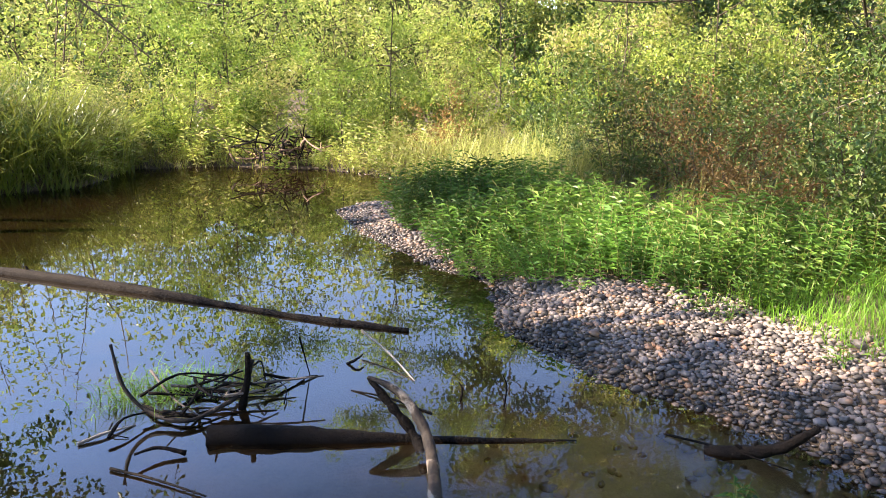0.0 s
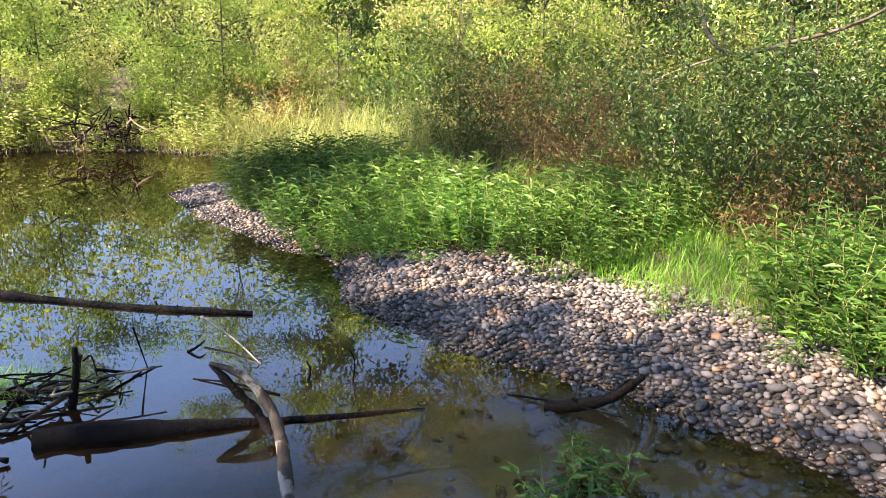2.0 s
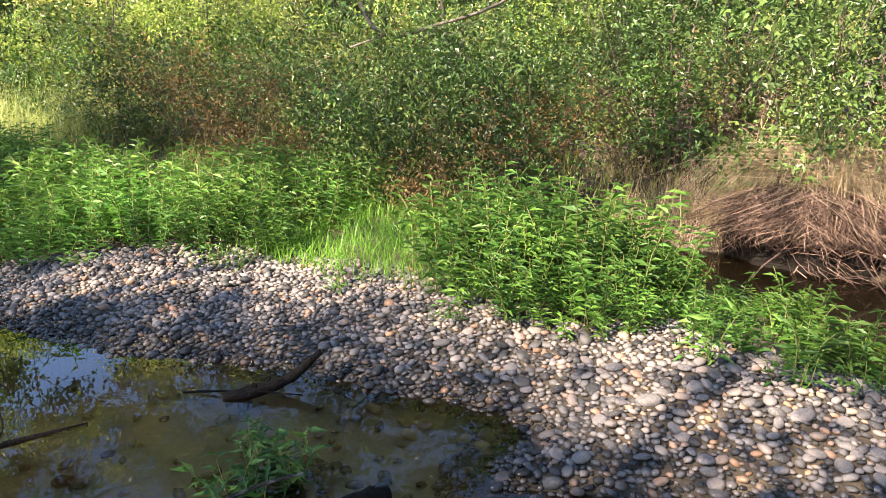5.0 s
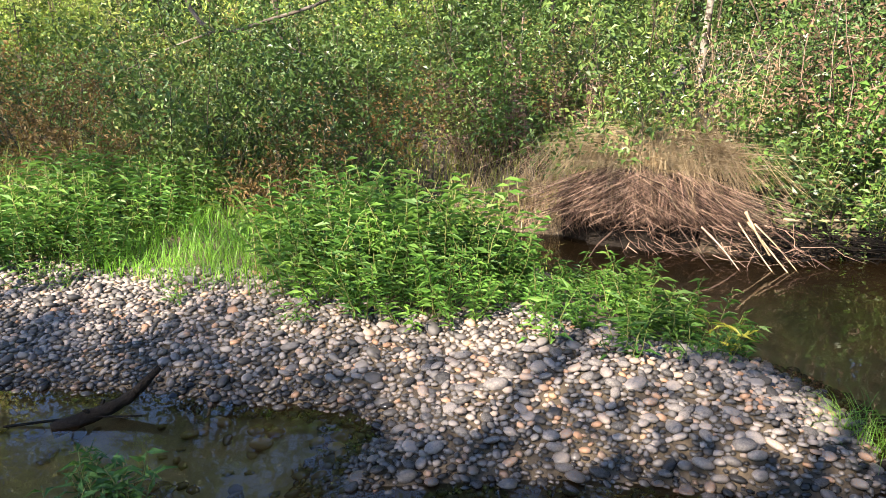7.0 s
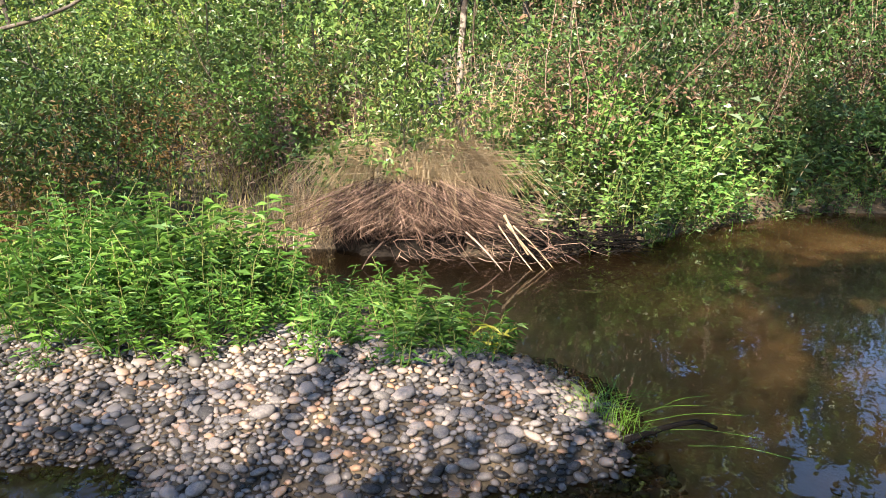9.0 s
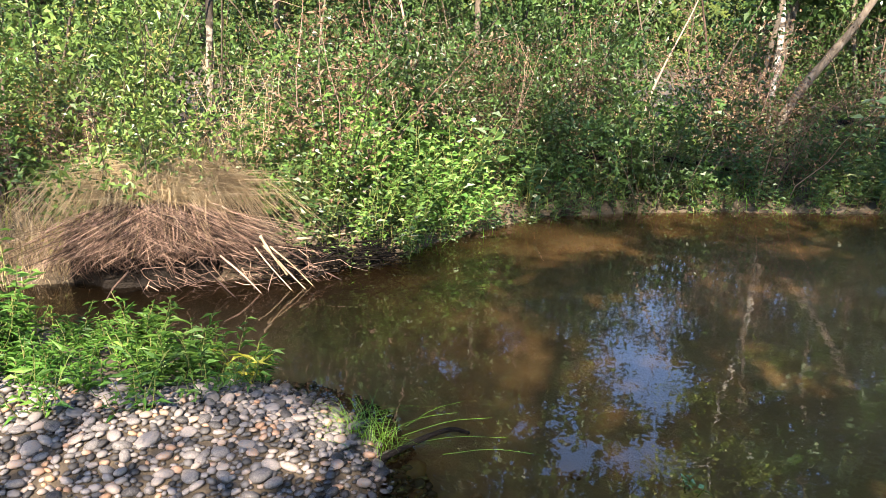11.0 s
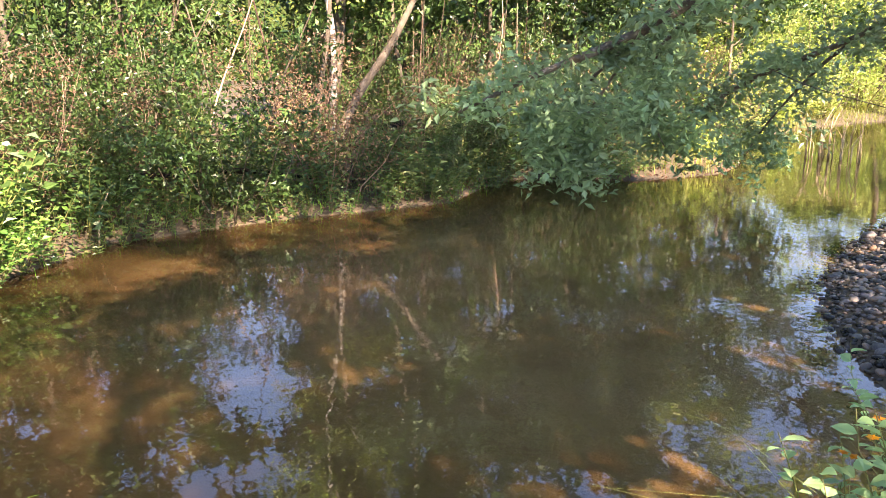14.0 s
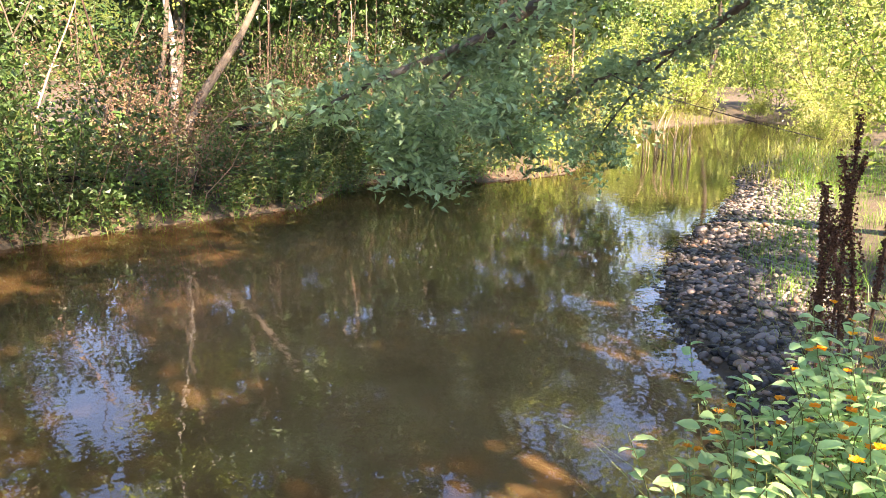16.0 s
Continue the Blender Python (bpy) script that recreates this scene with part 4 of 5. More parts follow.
# ---- cobbles ----
def stone_shapes(count, seed, level=1):
    out = []
    for k in range(count):
        bm = bmesh.new()
        bmesh.ops.create_icosphere(bm, subdivisions=level, radius=1)
        r = np.random.default_rng(seed + k)
        c = r.normal(size=(5, 3))
        v = np.array([q.co[:] for q in bm.verts])
        bulge = 1 + sum(0.07 * np.sin(v @ q * 1.3 + j) for j, q in enumerate(c))
        v = unit(v) * bulge[:, None] * np.array([1.0, r.uniform(0.62, 0.9), r.uniform(0.32, 0.52)])
        f = np.array([[w.index for w in p.verts] for p in bm.faces])
        bm.free()
        out.append((v, f))
    return out


SHAPES, FINE = stone_shapes(6, 900), stone_shapes(6, 900, 2)


def pack(rng, x0, x1, y0, y1, keep, classes, squeeze=0.68):
    """Stones laid side by side: a few large ones first, smaller ones into the gaps. classes: radius, tries a square metre."""
    area = (x1 - x0) * (y1 - y0)
    cell, grid, out = classes[0][0] * 2.2, {}, []
    for size, dense in classes:
        n = int(area * dense)
        x, y = rng.uniform(x0, x1, n), rng.uniform(y0, y1, n)
        ok = keep(x, y, shore_distance(x, y))
        for px, py, pr in zip(x[ok], y[ok], size * rng.uniform(0.82, 1.2, n)):
            i, j = int(px // cell), int(py // cell)
            if all((px - qx) ** 2 + (py - qy) ** 2 > ((pr + qr) * squeeze) ** 2 for a in (i - 1, i, i + 1) for b in (j - 1, j, j + 1) for qx, qy, qr in grid.get((a, b), ())):
                grid.setdefault((i, j), []).append((px, py, pr))
                out.append((px, py, pr))
    return np.array(out)


def stone_pose(rng, x, y, z, r):
    rot = Euler((rng.uniform(-0.35, 0.35), rng.uniform(-0.35, 0.35), rng.uniform(0, 6.28)))
    return Matrix.LocRotScale((x, y, z + r * rng.uniform(0.1, 0.42)), rot, (r * 1.15,) * 3)


def joined_stones(name, seed, spots, mat, label, parent=None):
    rng = np.random.default_rng(seed)
    z = height(spots[:, 0], spots[:, 1])
    V, F, base = [], [], 0
    for (x, y, r), zz in zip(spots, z):
        v, f = (FINE if r > 0.034 and -2.5 < x < 1.2 else SHAPES)[int(rng.integers(6))]
        m = np.array(stone_pose(rng, x, y, zz, r))
        V.append(v @ m[:3, :3].T + m[:3, 3])
        F.append(f + base)
        base += len(v)
    ob = mesh_object(name, np.concatenate(V), np.concatenate(F), mat, parent)
    return tagged(ob, label, "" if parent else "stones", kind="stuff")


rng = np.random.default_rng(5)
MIX = ((0.056, 0.6), (0.043, 7), (0.034, 80), (0.026, 450), (0.019, 1900), (0.014, 1500))
bar = pack(rng, -11.8, 1.1, 2.9, 5.3, lambda x, y, d: (d > -0.25) & (y < front(x) + 0.22) & ((d > -0.06) | (x > -1.8)), MIX)
near = (bar[:, 0] > -1.45) & (bar[:, 1] < 4.3) & (bar[:, 2] > 0.03)
near &= np.cumsum(near) <= 300
gravel_bar = tagged(new("gravel_bar"), "bar of rounded grey and tan river cobbles", "gravel bar", kind="structure")
joined_stones("cobbles", 6, bar[~near], M_STONE, "rounded grey and tan cobbles", gravel_bar)
right_bar = pack(rng, 4.4, 19, 0.6, 4.4, lambda x, y, d: (d > -0.2) & (d < 1.5), ((0.075, 0.8), (0.052, 7), (0.04, 50), (0.03, 220), (0.021, 300)))
pick = (right_bar[:, 0] < 8.5) & (right_bar[:, 2] > 0.036)
pick &= np.cumsum(pick) <= 220
stony_bar = tagged(new("stony_bar"), "shaded bar of bluish grey cobbles across the pool", "gravel bar", kind="structure")
joined_stones("cobbles", 7, right_bar[~pick], M_STONE, "bluish grey cobbles", stony_bar)
bed = pack(rng, -4.6, 2.5, 2.3, 3.9, lambda x, y, d: (d < -0.08) & (rng.random(len(x)) < np.exp(d * 1.4) * 0.6), ((0.06, 6), (0.045, 30), (0.03, 80)))
joined_stones("bed_stones", 8, bed, M_BEDSTONE, "wet tan stones lying on the creek bed")
tip = pack(rng, -15.6, -12.6, 5.4, 8.0, lambda x, y, d: (d > -0.1) & (d < 0.9), ((0.08, 3), (0.05, 40), (0.035, 100)))
joined_stones("far_gravel", 9, tip, M_STONE, "patch of pinkish gravel on the far bank")
shapes = []
for v, f in FINE:
    me = bpy.data.meshes.new("cobble")
    me.from_pydata([tuple(q) for q in v], [], [tuple(q) for q in f])
    for p in me.polygons:
        p.use_smooth = True
    me.materials.append(M_STONE)
    shapes.append(me)
for owner, spots in ((gravel_bar, bar[near]), (stony_bar, right_bar[pick])):
    for (x, y, r), z in zip(spots, height(spots[:, 0], spots[:, 1])):
        ob = new("cobble", shapes[int(rng.integers(6))])
        ob.matrix_world = stone_pose(rng, x, y, z, r)
        ob.parent = owner


# ---- root mound ----
rng = np.random.default_rng(31)
mound = tagged(new("root_mound"), "undercut mound of matted tan roots and dead grass", "root mound")
u, v = np.meshgrid(np.linspace(0, 2 * np.pi, 40, endpoint=False), np.linspace(0.0, 1.0, 14))
bulge = 1 + 0.09 * np.sin(5 * u + 2) * np.sin(4 * v) + 0.06 * np.sin(11 * u + 5 * v)
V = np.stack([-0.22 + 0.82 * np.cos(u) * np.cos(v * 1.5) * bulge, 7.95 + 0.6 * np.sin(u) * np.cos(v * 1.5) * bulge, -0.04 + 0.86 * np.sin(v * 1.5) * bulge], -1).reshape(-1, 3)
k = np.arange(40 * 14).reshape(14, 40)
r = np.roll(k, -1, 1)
# near-black log material on the core paints in the shade of the undercut
part("core", V, np.stack([k[:-1], r[:-1], r[1:], k[1:]], -1).reshape(-1, 4), M_LOG, mound, "matted soil and roots, blackened for the shaded hollow")
paths, radii = [], []
for k in range(2100):
    # roots fall from under the sod in hanks, bulge out and turn back in over the hollow at the water
    hank = rng.integers(0, 26)
    x = -0.95 + 1.4 * (hank + 0.5) / 26 + rng.normal() * 0.05
    crest = 0.72 * math.sqrt(max(0.06, 1 - ((x + 0.28) / 1.05) ** 2))
    top = crest * rng.uniform(0.55, 1.08)
    drift = 0.3 * math.sin(hank * 2.3) + 0.25 * max(0, x) + rng.normal() * 0.22
    face = 7.28 + 0.32 * (x + 0.2) ** 2
    drop = rng.uniform(0.1, 0.34) * (1.6 if rng.random() < 0.1 else 1.0)
    end = max(top - drop, rng.uniform(0.1, 0.3) if x > -0.45 else rng.uniform(0.02, 0.15))
    back = 0.16 * max(0.0, 1 - end / 0.3)
    out = rng.normal() * 0.05
    paths.append([(x, face + 0.22 + out, top), (x + drift * 0.35, face - 0.02 + out, top - drop * 0.2 + 0.02), (x + drift * 0.75 + rng.normal() * 0.03, face - 0.05 + out, top * 0.45 + end * 0.55), (x + drift + rng.normal() * 0.05, face + back + out, end)])
    radii.append(np.linspace(rng.uniform(0.0014, 0.0036) + 0.005 * (rng.random() < 0.05), 0.0014, 4))
for k in range(200):
    # loose tangle in the dark hollow, down to the water
    x = rng.uniform(-0.5, 1.05)
    y = 7.25 + rng.uniform(-0.1, 0.25) - 0.1 * max(0, x)
    z = rng.uniform(0.0, 0.34)
    d = np.array([rng.normal() * 0.5 + 0.55, rng.normal() * 0.3 - 0.25, rng.normal() * 0.25 - 0.3]) * rng.uniform(0.15, 0.4)
    p = np.array([x, y, z])
    q = p + d
    q[2] = max(q[2], -0.02)
    paths.append([p, p * 0.6 + q * 0.4 + rng.normal(size=3) * 0.03, p * 0.25 + q * 0.75 + rng.normal(size=3) * 0.03, q])
    radii.append(np.linspace(rng.uniform(0.0018, 0.005), 0.0014, 4))
V, F = tube_arrays(paths, radii, 3)
tagged(part("hanging_root", V, F, M_ROOT, mound, "tangle of fine dead roots hanging to the water"), kind="stuff")
for k, (a, b, c, r0) in enumerate([((0.6, 7.2, 0.44), (0.68, 7.1, 0.3), (0.8, 7.0, 0.12), 0.015), ((0.62, 7.18, 0.36), (0.78, 7.05, 0.18), (0.96, 6.95, -0.02), 0.011), ((0.68, 7.2, 0.34), (0.86, 7.1, 0.18), (1.04, 7.02, -0.02), 0.009), ((0.55, 7.2, 0.34), (0.66, 7.05, 0.2), (0.84, 6.94, -0.02), 0.008),
                                   ((0.25, 7.15, 0.3), (0.42, 7.0, 0.16), (0.58, 6.92, -0.02), 0.01), ((0.05, 7.15, 0.3), (0.2, 7.0, 0.14), (0.36, 6.88, -0.02), 0.008), ((0.85, 7.3, 0.26), (1.05, 7.2, 0.14), (1.3, 7.12, 0.0), 0.011), ((-0.5, 7.2, 0.2), (-0.62, 7.08, 0.1), (-0.7, 7.0, -0.02), 0.01)]):
    V, F = limb(500 + k, [a, b, c], r0, r0 * 0.5, 6)
    part("pale_root", V, F, M_TANWOOD if k < 4 else M_ROOT, mound, "thick pale root reaching into the water")
paths, radii = [], []
for k in range(260):
    # dark washed-out twigs along the foot of the bank beside the mound
    p = np.array([rng.uniform(0.6, 1.9), 0, rng.uniform(0.0, 0.24)])
    p[1] = 7.3 + 0.12 * p[0] + rng.normal() * 0.1
    d = np.array([rng.normal() * 0.8, rng.normal() * 0.35 - 0.2, rng.normal() * 0.3]) * rng.uniform(0.1, 0.3)
    paths.append([p - d, p + rng.normal(size=3) * 0.02, p + d])
    paths[-1] = [np.maximum(v, (-9, -9, -0.03)) for v in paths[-1]]
    radii.append(np.linspace(rng.uniform(0.003, 0.01), 0.002, 3))
V, F = tube_arrays(paths, radii, 4)
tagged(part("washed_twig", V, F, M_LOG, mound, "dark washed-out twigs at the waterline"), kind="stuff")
# straw draped over the mound and hanging down its face
n = 2600
hanks = 60
ha, hq = rng.uniform(0, 2 * np.pi, hanks), np.sqrt(rng.uniform(0, 1, hanks))
hx, hy = -0.2 + 0.5 * hq * np.cos(ha), 7.82 + 0.34 * hq * np.sin(ha)
fall = np.column_stack([1.5 * (hx + 0.2) + rng.normal(size=hanks) * 0.45, -0.55 + rng.normal(size=hanks) * 0.35])
paths, width = [], rng.uniform(0.0016, 0.0036, n)
for k in range(n):
    # arching stems in hanks: up from the crown, over, and down the sides
    g = int(rng.integers(hanks))
    x, y = hx[g] + rng.normal() * 0.05, hy[g] + rng.normal() * 0.05
    z = 0.1 + 0.72 * math.sqrt(max(0.05, 1 - ((x + 0.22) / 0.9) ** 2 - ((y - 7.9) / 0.75) ** 2))
    d = np.array([fall[g][0] * 1.2 + rng.normal() * 0.75, fall[g][1] * 0.7 + rng.normal() * 0.35, 0])
    L = rng.uniform(0.2, 0.55)
    up = rng.uniform(0.15, 0.7) * L
    p = np.array([x, y, z])
    end = p + d * L * 0.9 + np.array([0, 0, up * 0.2 - L * rng.uniform(0.25, 0.75)])
    end[2] = max(end[2], 0.1)
    paths.append([p, p + d * L * 0.25 + np.array([0, 0, up * 0.8]), p + d * L * 0.6 + np.array([0, 0, up * 0.75]), end])
V, F = tube_arrays(paths, [np.linspace(w, w * 0.4, 4) for w in width], 3)
tagged(mesh_object("mound_grass", V, F, M_TAN, None, False), "dry straw-coloured grass draped over the root mound", "grass", kind="stuff")
blades("mound_seed_grass", 33, fill(rng, -0.35, 0.6, 8.0, 8.7, 0.13, lambda x, y, d: x < 9), 0.85, 0.6, 0.006, M_TAN, "tall dry seeding grass behind the root mound", spread_by=0.1, per=9)
blades("bank_sedge", 35, [(-1.6, 7.9), (-1.5, 8.0), (-1.35, 7.88), (-1.25, 7.98), (-1.15, 7.85), (-1.05, 7.95), (-0.95, 7.8), (-1.4, 8.15), (-1.2, 8.15), (-1.0, 8.1), (-1.7, 8.1)], 0.5, 1.3, 0.007, M_TAN, "dry sedge hanging over the cut bank", spread_by=0.09, per=60)
blades("mound_green_grass", 32, [(-0.75, 8.2), (-0.5, 8.4), (-0.2, 8.3), (0.1, 8.3), (-0.95, 8.1), (-0.35, 8.55)], 0.85, 0.5, 0.011, M_YGRASS, "yellow-green grass on the root mound", spread_by=0.12, per=40)

rng = np.random.default_rng(34)
M_DEAD = leaf_material("dead weed leaf", [(0.0, (0.06, 0.035, 0.024)), (0.6, (0.16, 0.10, 0.07)), (1.0, (0.36, 0.26, 0.19))], 0.15, 0.7)
M_BRAMBLE = leaf_material("bramble leaf", [(0.0, (0.06, 0.15, 0.03)), (0.5, (0.12, 0.26, 0.05)), (1.0, (0.24, 0.40, 0.10))], 0.3, 0.45)
dead = [herb("dead_weed", 340 + k, 1.35, 0.2, 7, 26, 0.06, 0.026, M_DEAD, "tall dead brown weed with withered seed heads", "dead weeds by the mound", stem_mat=M_ROOT, small=True) for k in range(2)]
scatter(dead, [(-2.0, 8.7), (-1.75, 8.5), (-1.5, 8.75), (-1.3, 8.5), (-1.1, 8.8), (-0.95, 8.5), (-1.6, 9.1), (-1.2, 9.1), (-0.8, 8.9), (-2.2, 9.0)], rng, (0.7, 1.1))
plume = [herb("seeding_weed", 344, 1.25, 0.16, 8, 24, 0.05, 0.018, M_TAN, "tall pale pinkish weed gone to seed", "seeding weeds by the mound", stem_mat=M_TANWOOD, small=True)]
scatter(plume, [(0.1, 8.45), (0.35, 8.5), (0.55, 8.4), (0.3, 8.75), (0.65, 8.7)], rng, (0.8, 1.1))
bramble = [herb("bramble", 346 + k, 1.1, 0.3, 13, 15, 0.09, 0.052, M_BRAMBLE, "sunlit light green broad-leaved bramble", "brambles beside the mound", small=True, droop=0.2) for k in range(3)]
scatter(bramble, fill(rng, 0.75, 3.2, 7.75, 9.6, 0.4, lambda x, y, d: d > 0.1), rng, (0.65, 1.25))

# ---- driftwood in the left pool ----
def wood(name, seed, points, r0, r1, mat, label, category="log", group="", nubs=0, sides=9):
    V, F = limb(seed, points, r0, r1, sides, 0.05)
    ob = tagged(part(name, V, F, mat), label, category, group)
    rr = np.random.default_rng(seed)
    p = np.array(points, float)
    if isinstance(r0, tuple):
        r0, r1 = r0[0], r0[-1]
    for _ in range(nubs):
        t = rr.uniform(0.05, 0.95) * (len(p) - 1)
        k = int(t)
        q = p[k] + (p[k + 1] - p[k]) * (t - k)
        r = r0 + (r1 - r0) * t / (len(p) - 1)
        d = unit(rr.normal(size=3) + np.array([0, 0, 0.6]))
        V, F = limb(seed + 7, [q, q + d * r * 1.2, q + d * r * 1.7 + rr.normal(size=3) * 0.01], r * 0.45, r * 0.18, 5, 0.1, 2)
        part("stub", V, F, mat, ob)
    return ob


wood("floating_log", 601, [(-11.6, -2.35, 0.01), (-9.19, -0.22, 0.010), (-8.51, 0.37, 0.010), (-7.62, 1.08, 0.010), (-6.98, 1.56, 0.005), (-6.39, 1.99, 0.005), (-6.07, 2.27, 0.005), (-5.62, 2.68, 0.005)], (0.066, 0.06, 0.06, 0.05, 0.03, 0.028, 0.034, 0.022), 0.03, M_LOG, "long dark waterlogged log floating on the pool", nubs=6)
wood("sunken_spar", 602, [(-4.49, 0.90, 0.012), (-4.33, 1.21, 0.012), (-4.15, 1.54, 0.006), (-3.94, 1.93, 0.000), (-3.75, 2.26, 0.000), (-3.52, 2.71, -0.010)], (0.07, 0.068, 0.052, 0.028, 0.018, 0.012), 0.02, M_LOG, "dark tapering spar lying in the water")
fork = wood("weathered_branch", 603, [(-4.23, 1.757, 0.3), (-4.082, 1.859, 0.26), (-3.92, 1.903, 0.18), (-3.793, 1.907, 0.1), (-3.605, 1.844, 0.045), (-3.364, 1.733, 0.01), (-3.127, 1.614, -0.06)], (0.012, 0.025, 0.028, 0.03, 0.033, 0.034, 0.033), 0.034, M_PEEL, "dark branch with peeling pale bark arching out of the water", "branch")
# near-black lower limb along the dark band below the branch
V, F = limb(604, [(-4.23, 1.757, 0.3), (-4.086, 1.825, 0.18), (-3.99, 1.884, 0.08), (-3.869, 1.901, 0.0), (-3.703, 1.844, -0.05)], (0.014, 0.025, 0.028, 0.03, 0.026), 0.03, 8)
part("prong", V, F, M_LOG, fork, "dark lower prong")

rng = np.random.default_rng(61)
pile = tagged(new("stick_pile"), "snagged pile of dark sticks and grass in the pool", "stick pile")
for k in range(34):
    c = np.array([-4.95 + rng.normal() * 0.12, 1.1 + rng.normal() * 0.25, rng.uniform(0.0, 0.16)])
    a = rng.normal() * 0.85 + 1.35
    d = np.array([math.cos(a), math.sin(a), rng.normal() * 0.14])
    h = rng.uniform(0.1, 0.33)
    q = rng.normal(size=3) * 0.03
    r = rng.uniform(0.004, 0.013)
    V, F = limb(620 + k, [c - d * h, c + q, c + d * h], r, r * 0.5, 5, 0.08, 3)
    part("stick", V, F, M_LOG if k % 5 else M_BARE, pile)
V, F = limb(660, [(-5.05, 0.48, 0.45), (-4.95, 0.52, 0.22), (-4.85, 0.64, 0.07), (-4.7, 0.82, 0.04), (-4.78, 1.05, 0.06), (-4.8, 1.18, 0.13), (-4.82, 1.24, 0.3)], 0.011, 0.016, 7)
part("bent_branch", V, F, M_PEEL, pile, "long bent grey branch")
V, F = limb(661, [(-4.8, 1.16, 0.0), (-4.79, 1.2, 0.2), (-4.79, 1.21, 0.36)], 0.03, 0.014, 6)
part("stump", V, F, M_LOG, pile, "short upright stub")
P = np.column_stack([-5.25 + rng.normal(size=420) * 0.13, 0.8 + rng.normal(size=420) * 0.2, np.full(420, 0.0)])
V, F = blade_arrays(rng, P, rng.uniform(0.08, 0.22, 420), rng.uniform(0.8, 2.0, 420), 0.006)
tagged(part("snagged_grass", V, F, M_GRASS, pile, "green grass caught in the sticks", False), kind="stuff")

twigs = [((-5.49, 2.23, 0.12), (-5.1, 2.28, 0.06), (-4.69, 2.28, 0.0), 0.01, M_BARE), ((-5.07, 1.62, 0.3), (-5.1, 1.66, 0.15), (-5.11, 1.7, -0.02), 0.007, M_LOG), ((-4.38, 0.38, 0.01), (-4.15, 0.57, 0.012), (-3.88, 0.76, 0.01), 0.009, M_LOG),
         ((-4.75, 0.25, 0.01), (-4.8, 0.4, 0.02), (-4.87, 0.56, 0.0), 0.012, M_BARE), ((-4.35, 0.75, 0.02), (-4.42, 0.62, 0.05), (-4.38, 0.5, 0.06), 0.014, M_LOG), ((-4.1, 2.6, -0.03), (-4.1, 2.62, 0.12), (-4.12, 2.6, 0.2), 0.007, M_LOG),
         ((-4.3, 2.4, -0.03), (-4.3, 2.42, 0.06), (-4.34, 2.42, 0.1), 0.01, M_LOG), ((-5.2, 2.0, 0.0), (-5.15, 2.05, 0.04), (-5.2, 2.12, 0.05), 0.012, M_LOG), ((-4.2, 2.15, 0.0), (-4.5, 2.0, 0.015), (-4.75, 1.85, 0.0), 0.01, M_LOG), ((-3.35, 3.2, 0.0), (-3.0, 3.33, 0.03), (-2.7, 3.45, 0.02), 0.008, M_LOG)]
for k, (a, b, c, r, mat) in enumerate(twigs):
    wood("floating_twig", 680 + k, [a, b, c], r, r * 0.5, mat, "thin twig sticking out of the still water", "twig", "twigs in the pool", sides=5)
wood("driftwood", 700, [(-3.1, 3.26, -0.02), (-2.93, 3.4, 0.03), (-2.82, 3.5, 0.08), (-2.76, 3.6, 0.15), (-2.72, 3.66, 0.2)], 0.042, 0.018, M_LOG, "dark curved driftwood resting on the gravel's edge", "driftwood", nubs=2)
wood("half_sunken_stick", 701, [(0.88, 3.88, 0.03), (1.1, 3.97, 0.05), (1.3, 4.02, 0.06), (1.42, 4.06, 0.0)], 0.018, 0.01, M_LOG, "dark half-sunken stick beside the gravel", "stick", nubs=1)
blades("bar_tip_grass", 14, [(0.85, 4.1), (0.9, 4.2), (0.8, 4.2), (0.95, 4.05), (0.88, 4.3)], 0.22, 1.1, 0.005, M_GRASS, "thin green grass at the gravel's tip", spread_by=0.06, per=30)
sprig = [herb("reed_sprig", 705, 0.26, 0.05, 4, 9, 0.13, 0.02, M_YHERB, "yellow-green sprig at the gravel's edge", "sprigs by the water")]
scatter(sprig, [(0.3, 4.98)], rng, (1.0, 1.05))
strands = [((0.95, 4.15), 0.5, 0.25), ((1.05, 4.1), 0.55, 0.1), ((1.0, 4.0), 0.6, -0.15), ((1.2, 3.85), 0.5, -0.3), ((1.1, 4.2), 0.45, 0.45)]
rs = np.random.default_rng(71)
for k, ((x, y), h, a) in enumerate(strands):
    wood("floating_grass_stem", 720 + k, [(x, y, 0.02), (x + h * 0.5 * math.cos(a), y + h * 0.5 * math.sin(a), 0.05), (x + h * math.cos(a), y + h * math.sin(a), 0.02)], 0.0018, 0.001, M_GRASS, "green grass stem trailing over the water", "grass", "trailing grass stems", sides=4)

# weed island in front, with a stick
isl = [herb("island_weed", 730 + k, 0.36, 0.15, 9, 10, 0.10, 0.026, M_HERB, "green weed growing on a wet stony islet", "weeds on the islet") for k in range(2)]
for k, (x, y) in enumerate([(-2.42, 2.72), (-2.3, 2.62), (-2.35, 2.84)]):
    ob = isl[k % 2] if k < 2 else copy_thing(isl[0], pose(0, 0, 0))
    ob.location = (x, y, -0.05)
    ob.rotation_mode = "XYZ"
    ob.rotation_euler = (0, 0, k * 2.0)
small = pack(rng, -2.9, -1.4, 2.3, 3.2, lambda x, y, d: (((x + 2.1) / 0.75) ** 2 + ((y - 2.72) / 0.4) ** 2 < 1), ((0.07, 4), (0.05, 40), (0.035, 120)))
V, F, base = [], [], 0
for x, y, r in small:
    v, f = SHAPES[int(rng.integers(6))]
    m = np.array(stone_pose(rng, x, y, -0.06 - 0.08 * rng.random(), r))
    V.append(v @ m[:3, :3].T + m[:3, 3])
    F.append(f + base)
    base += len(v)
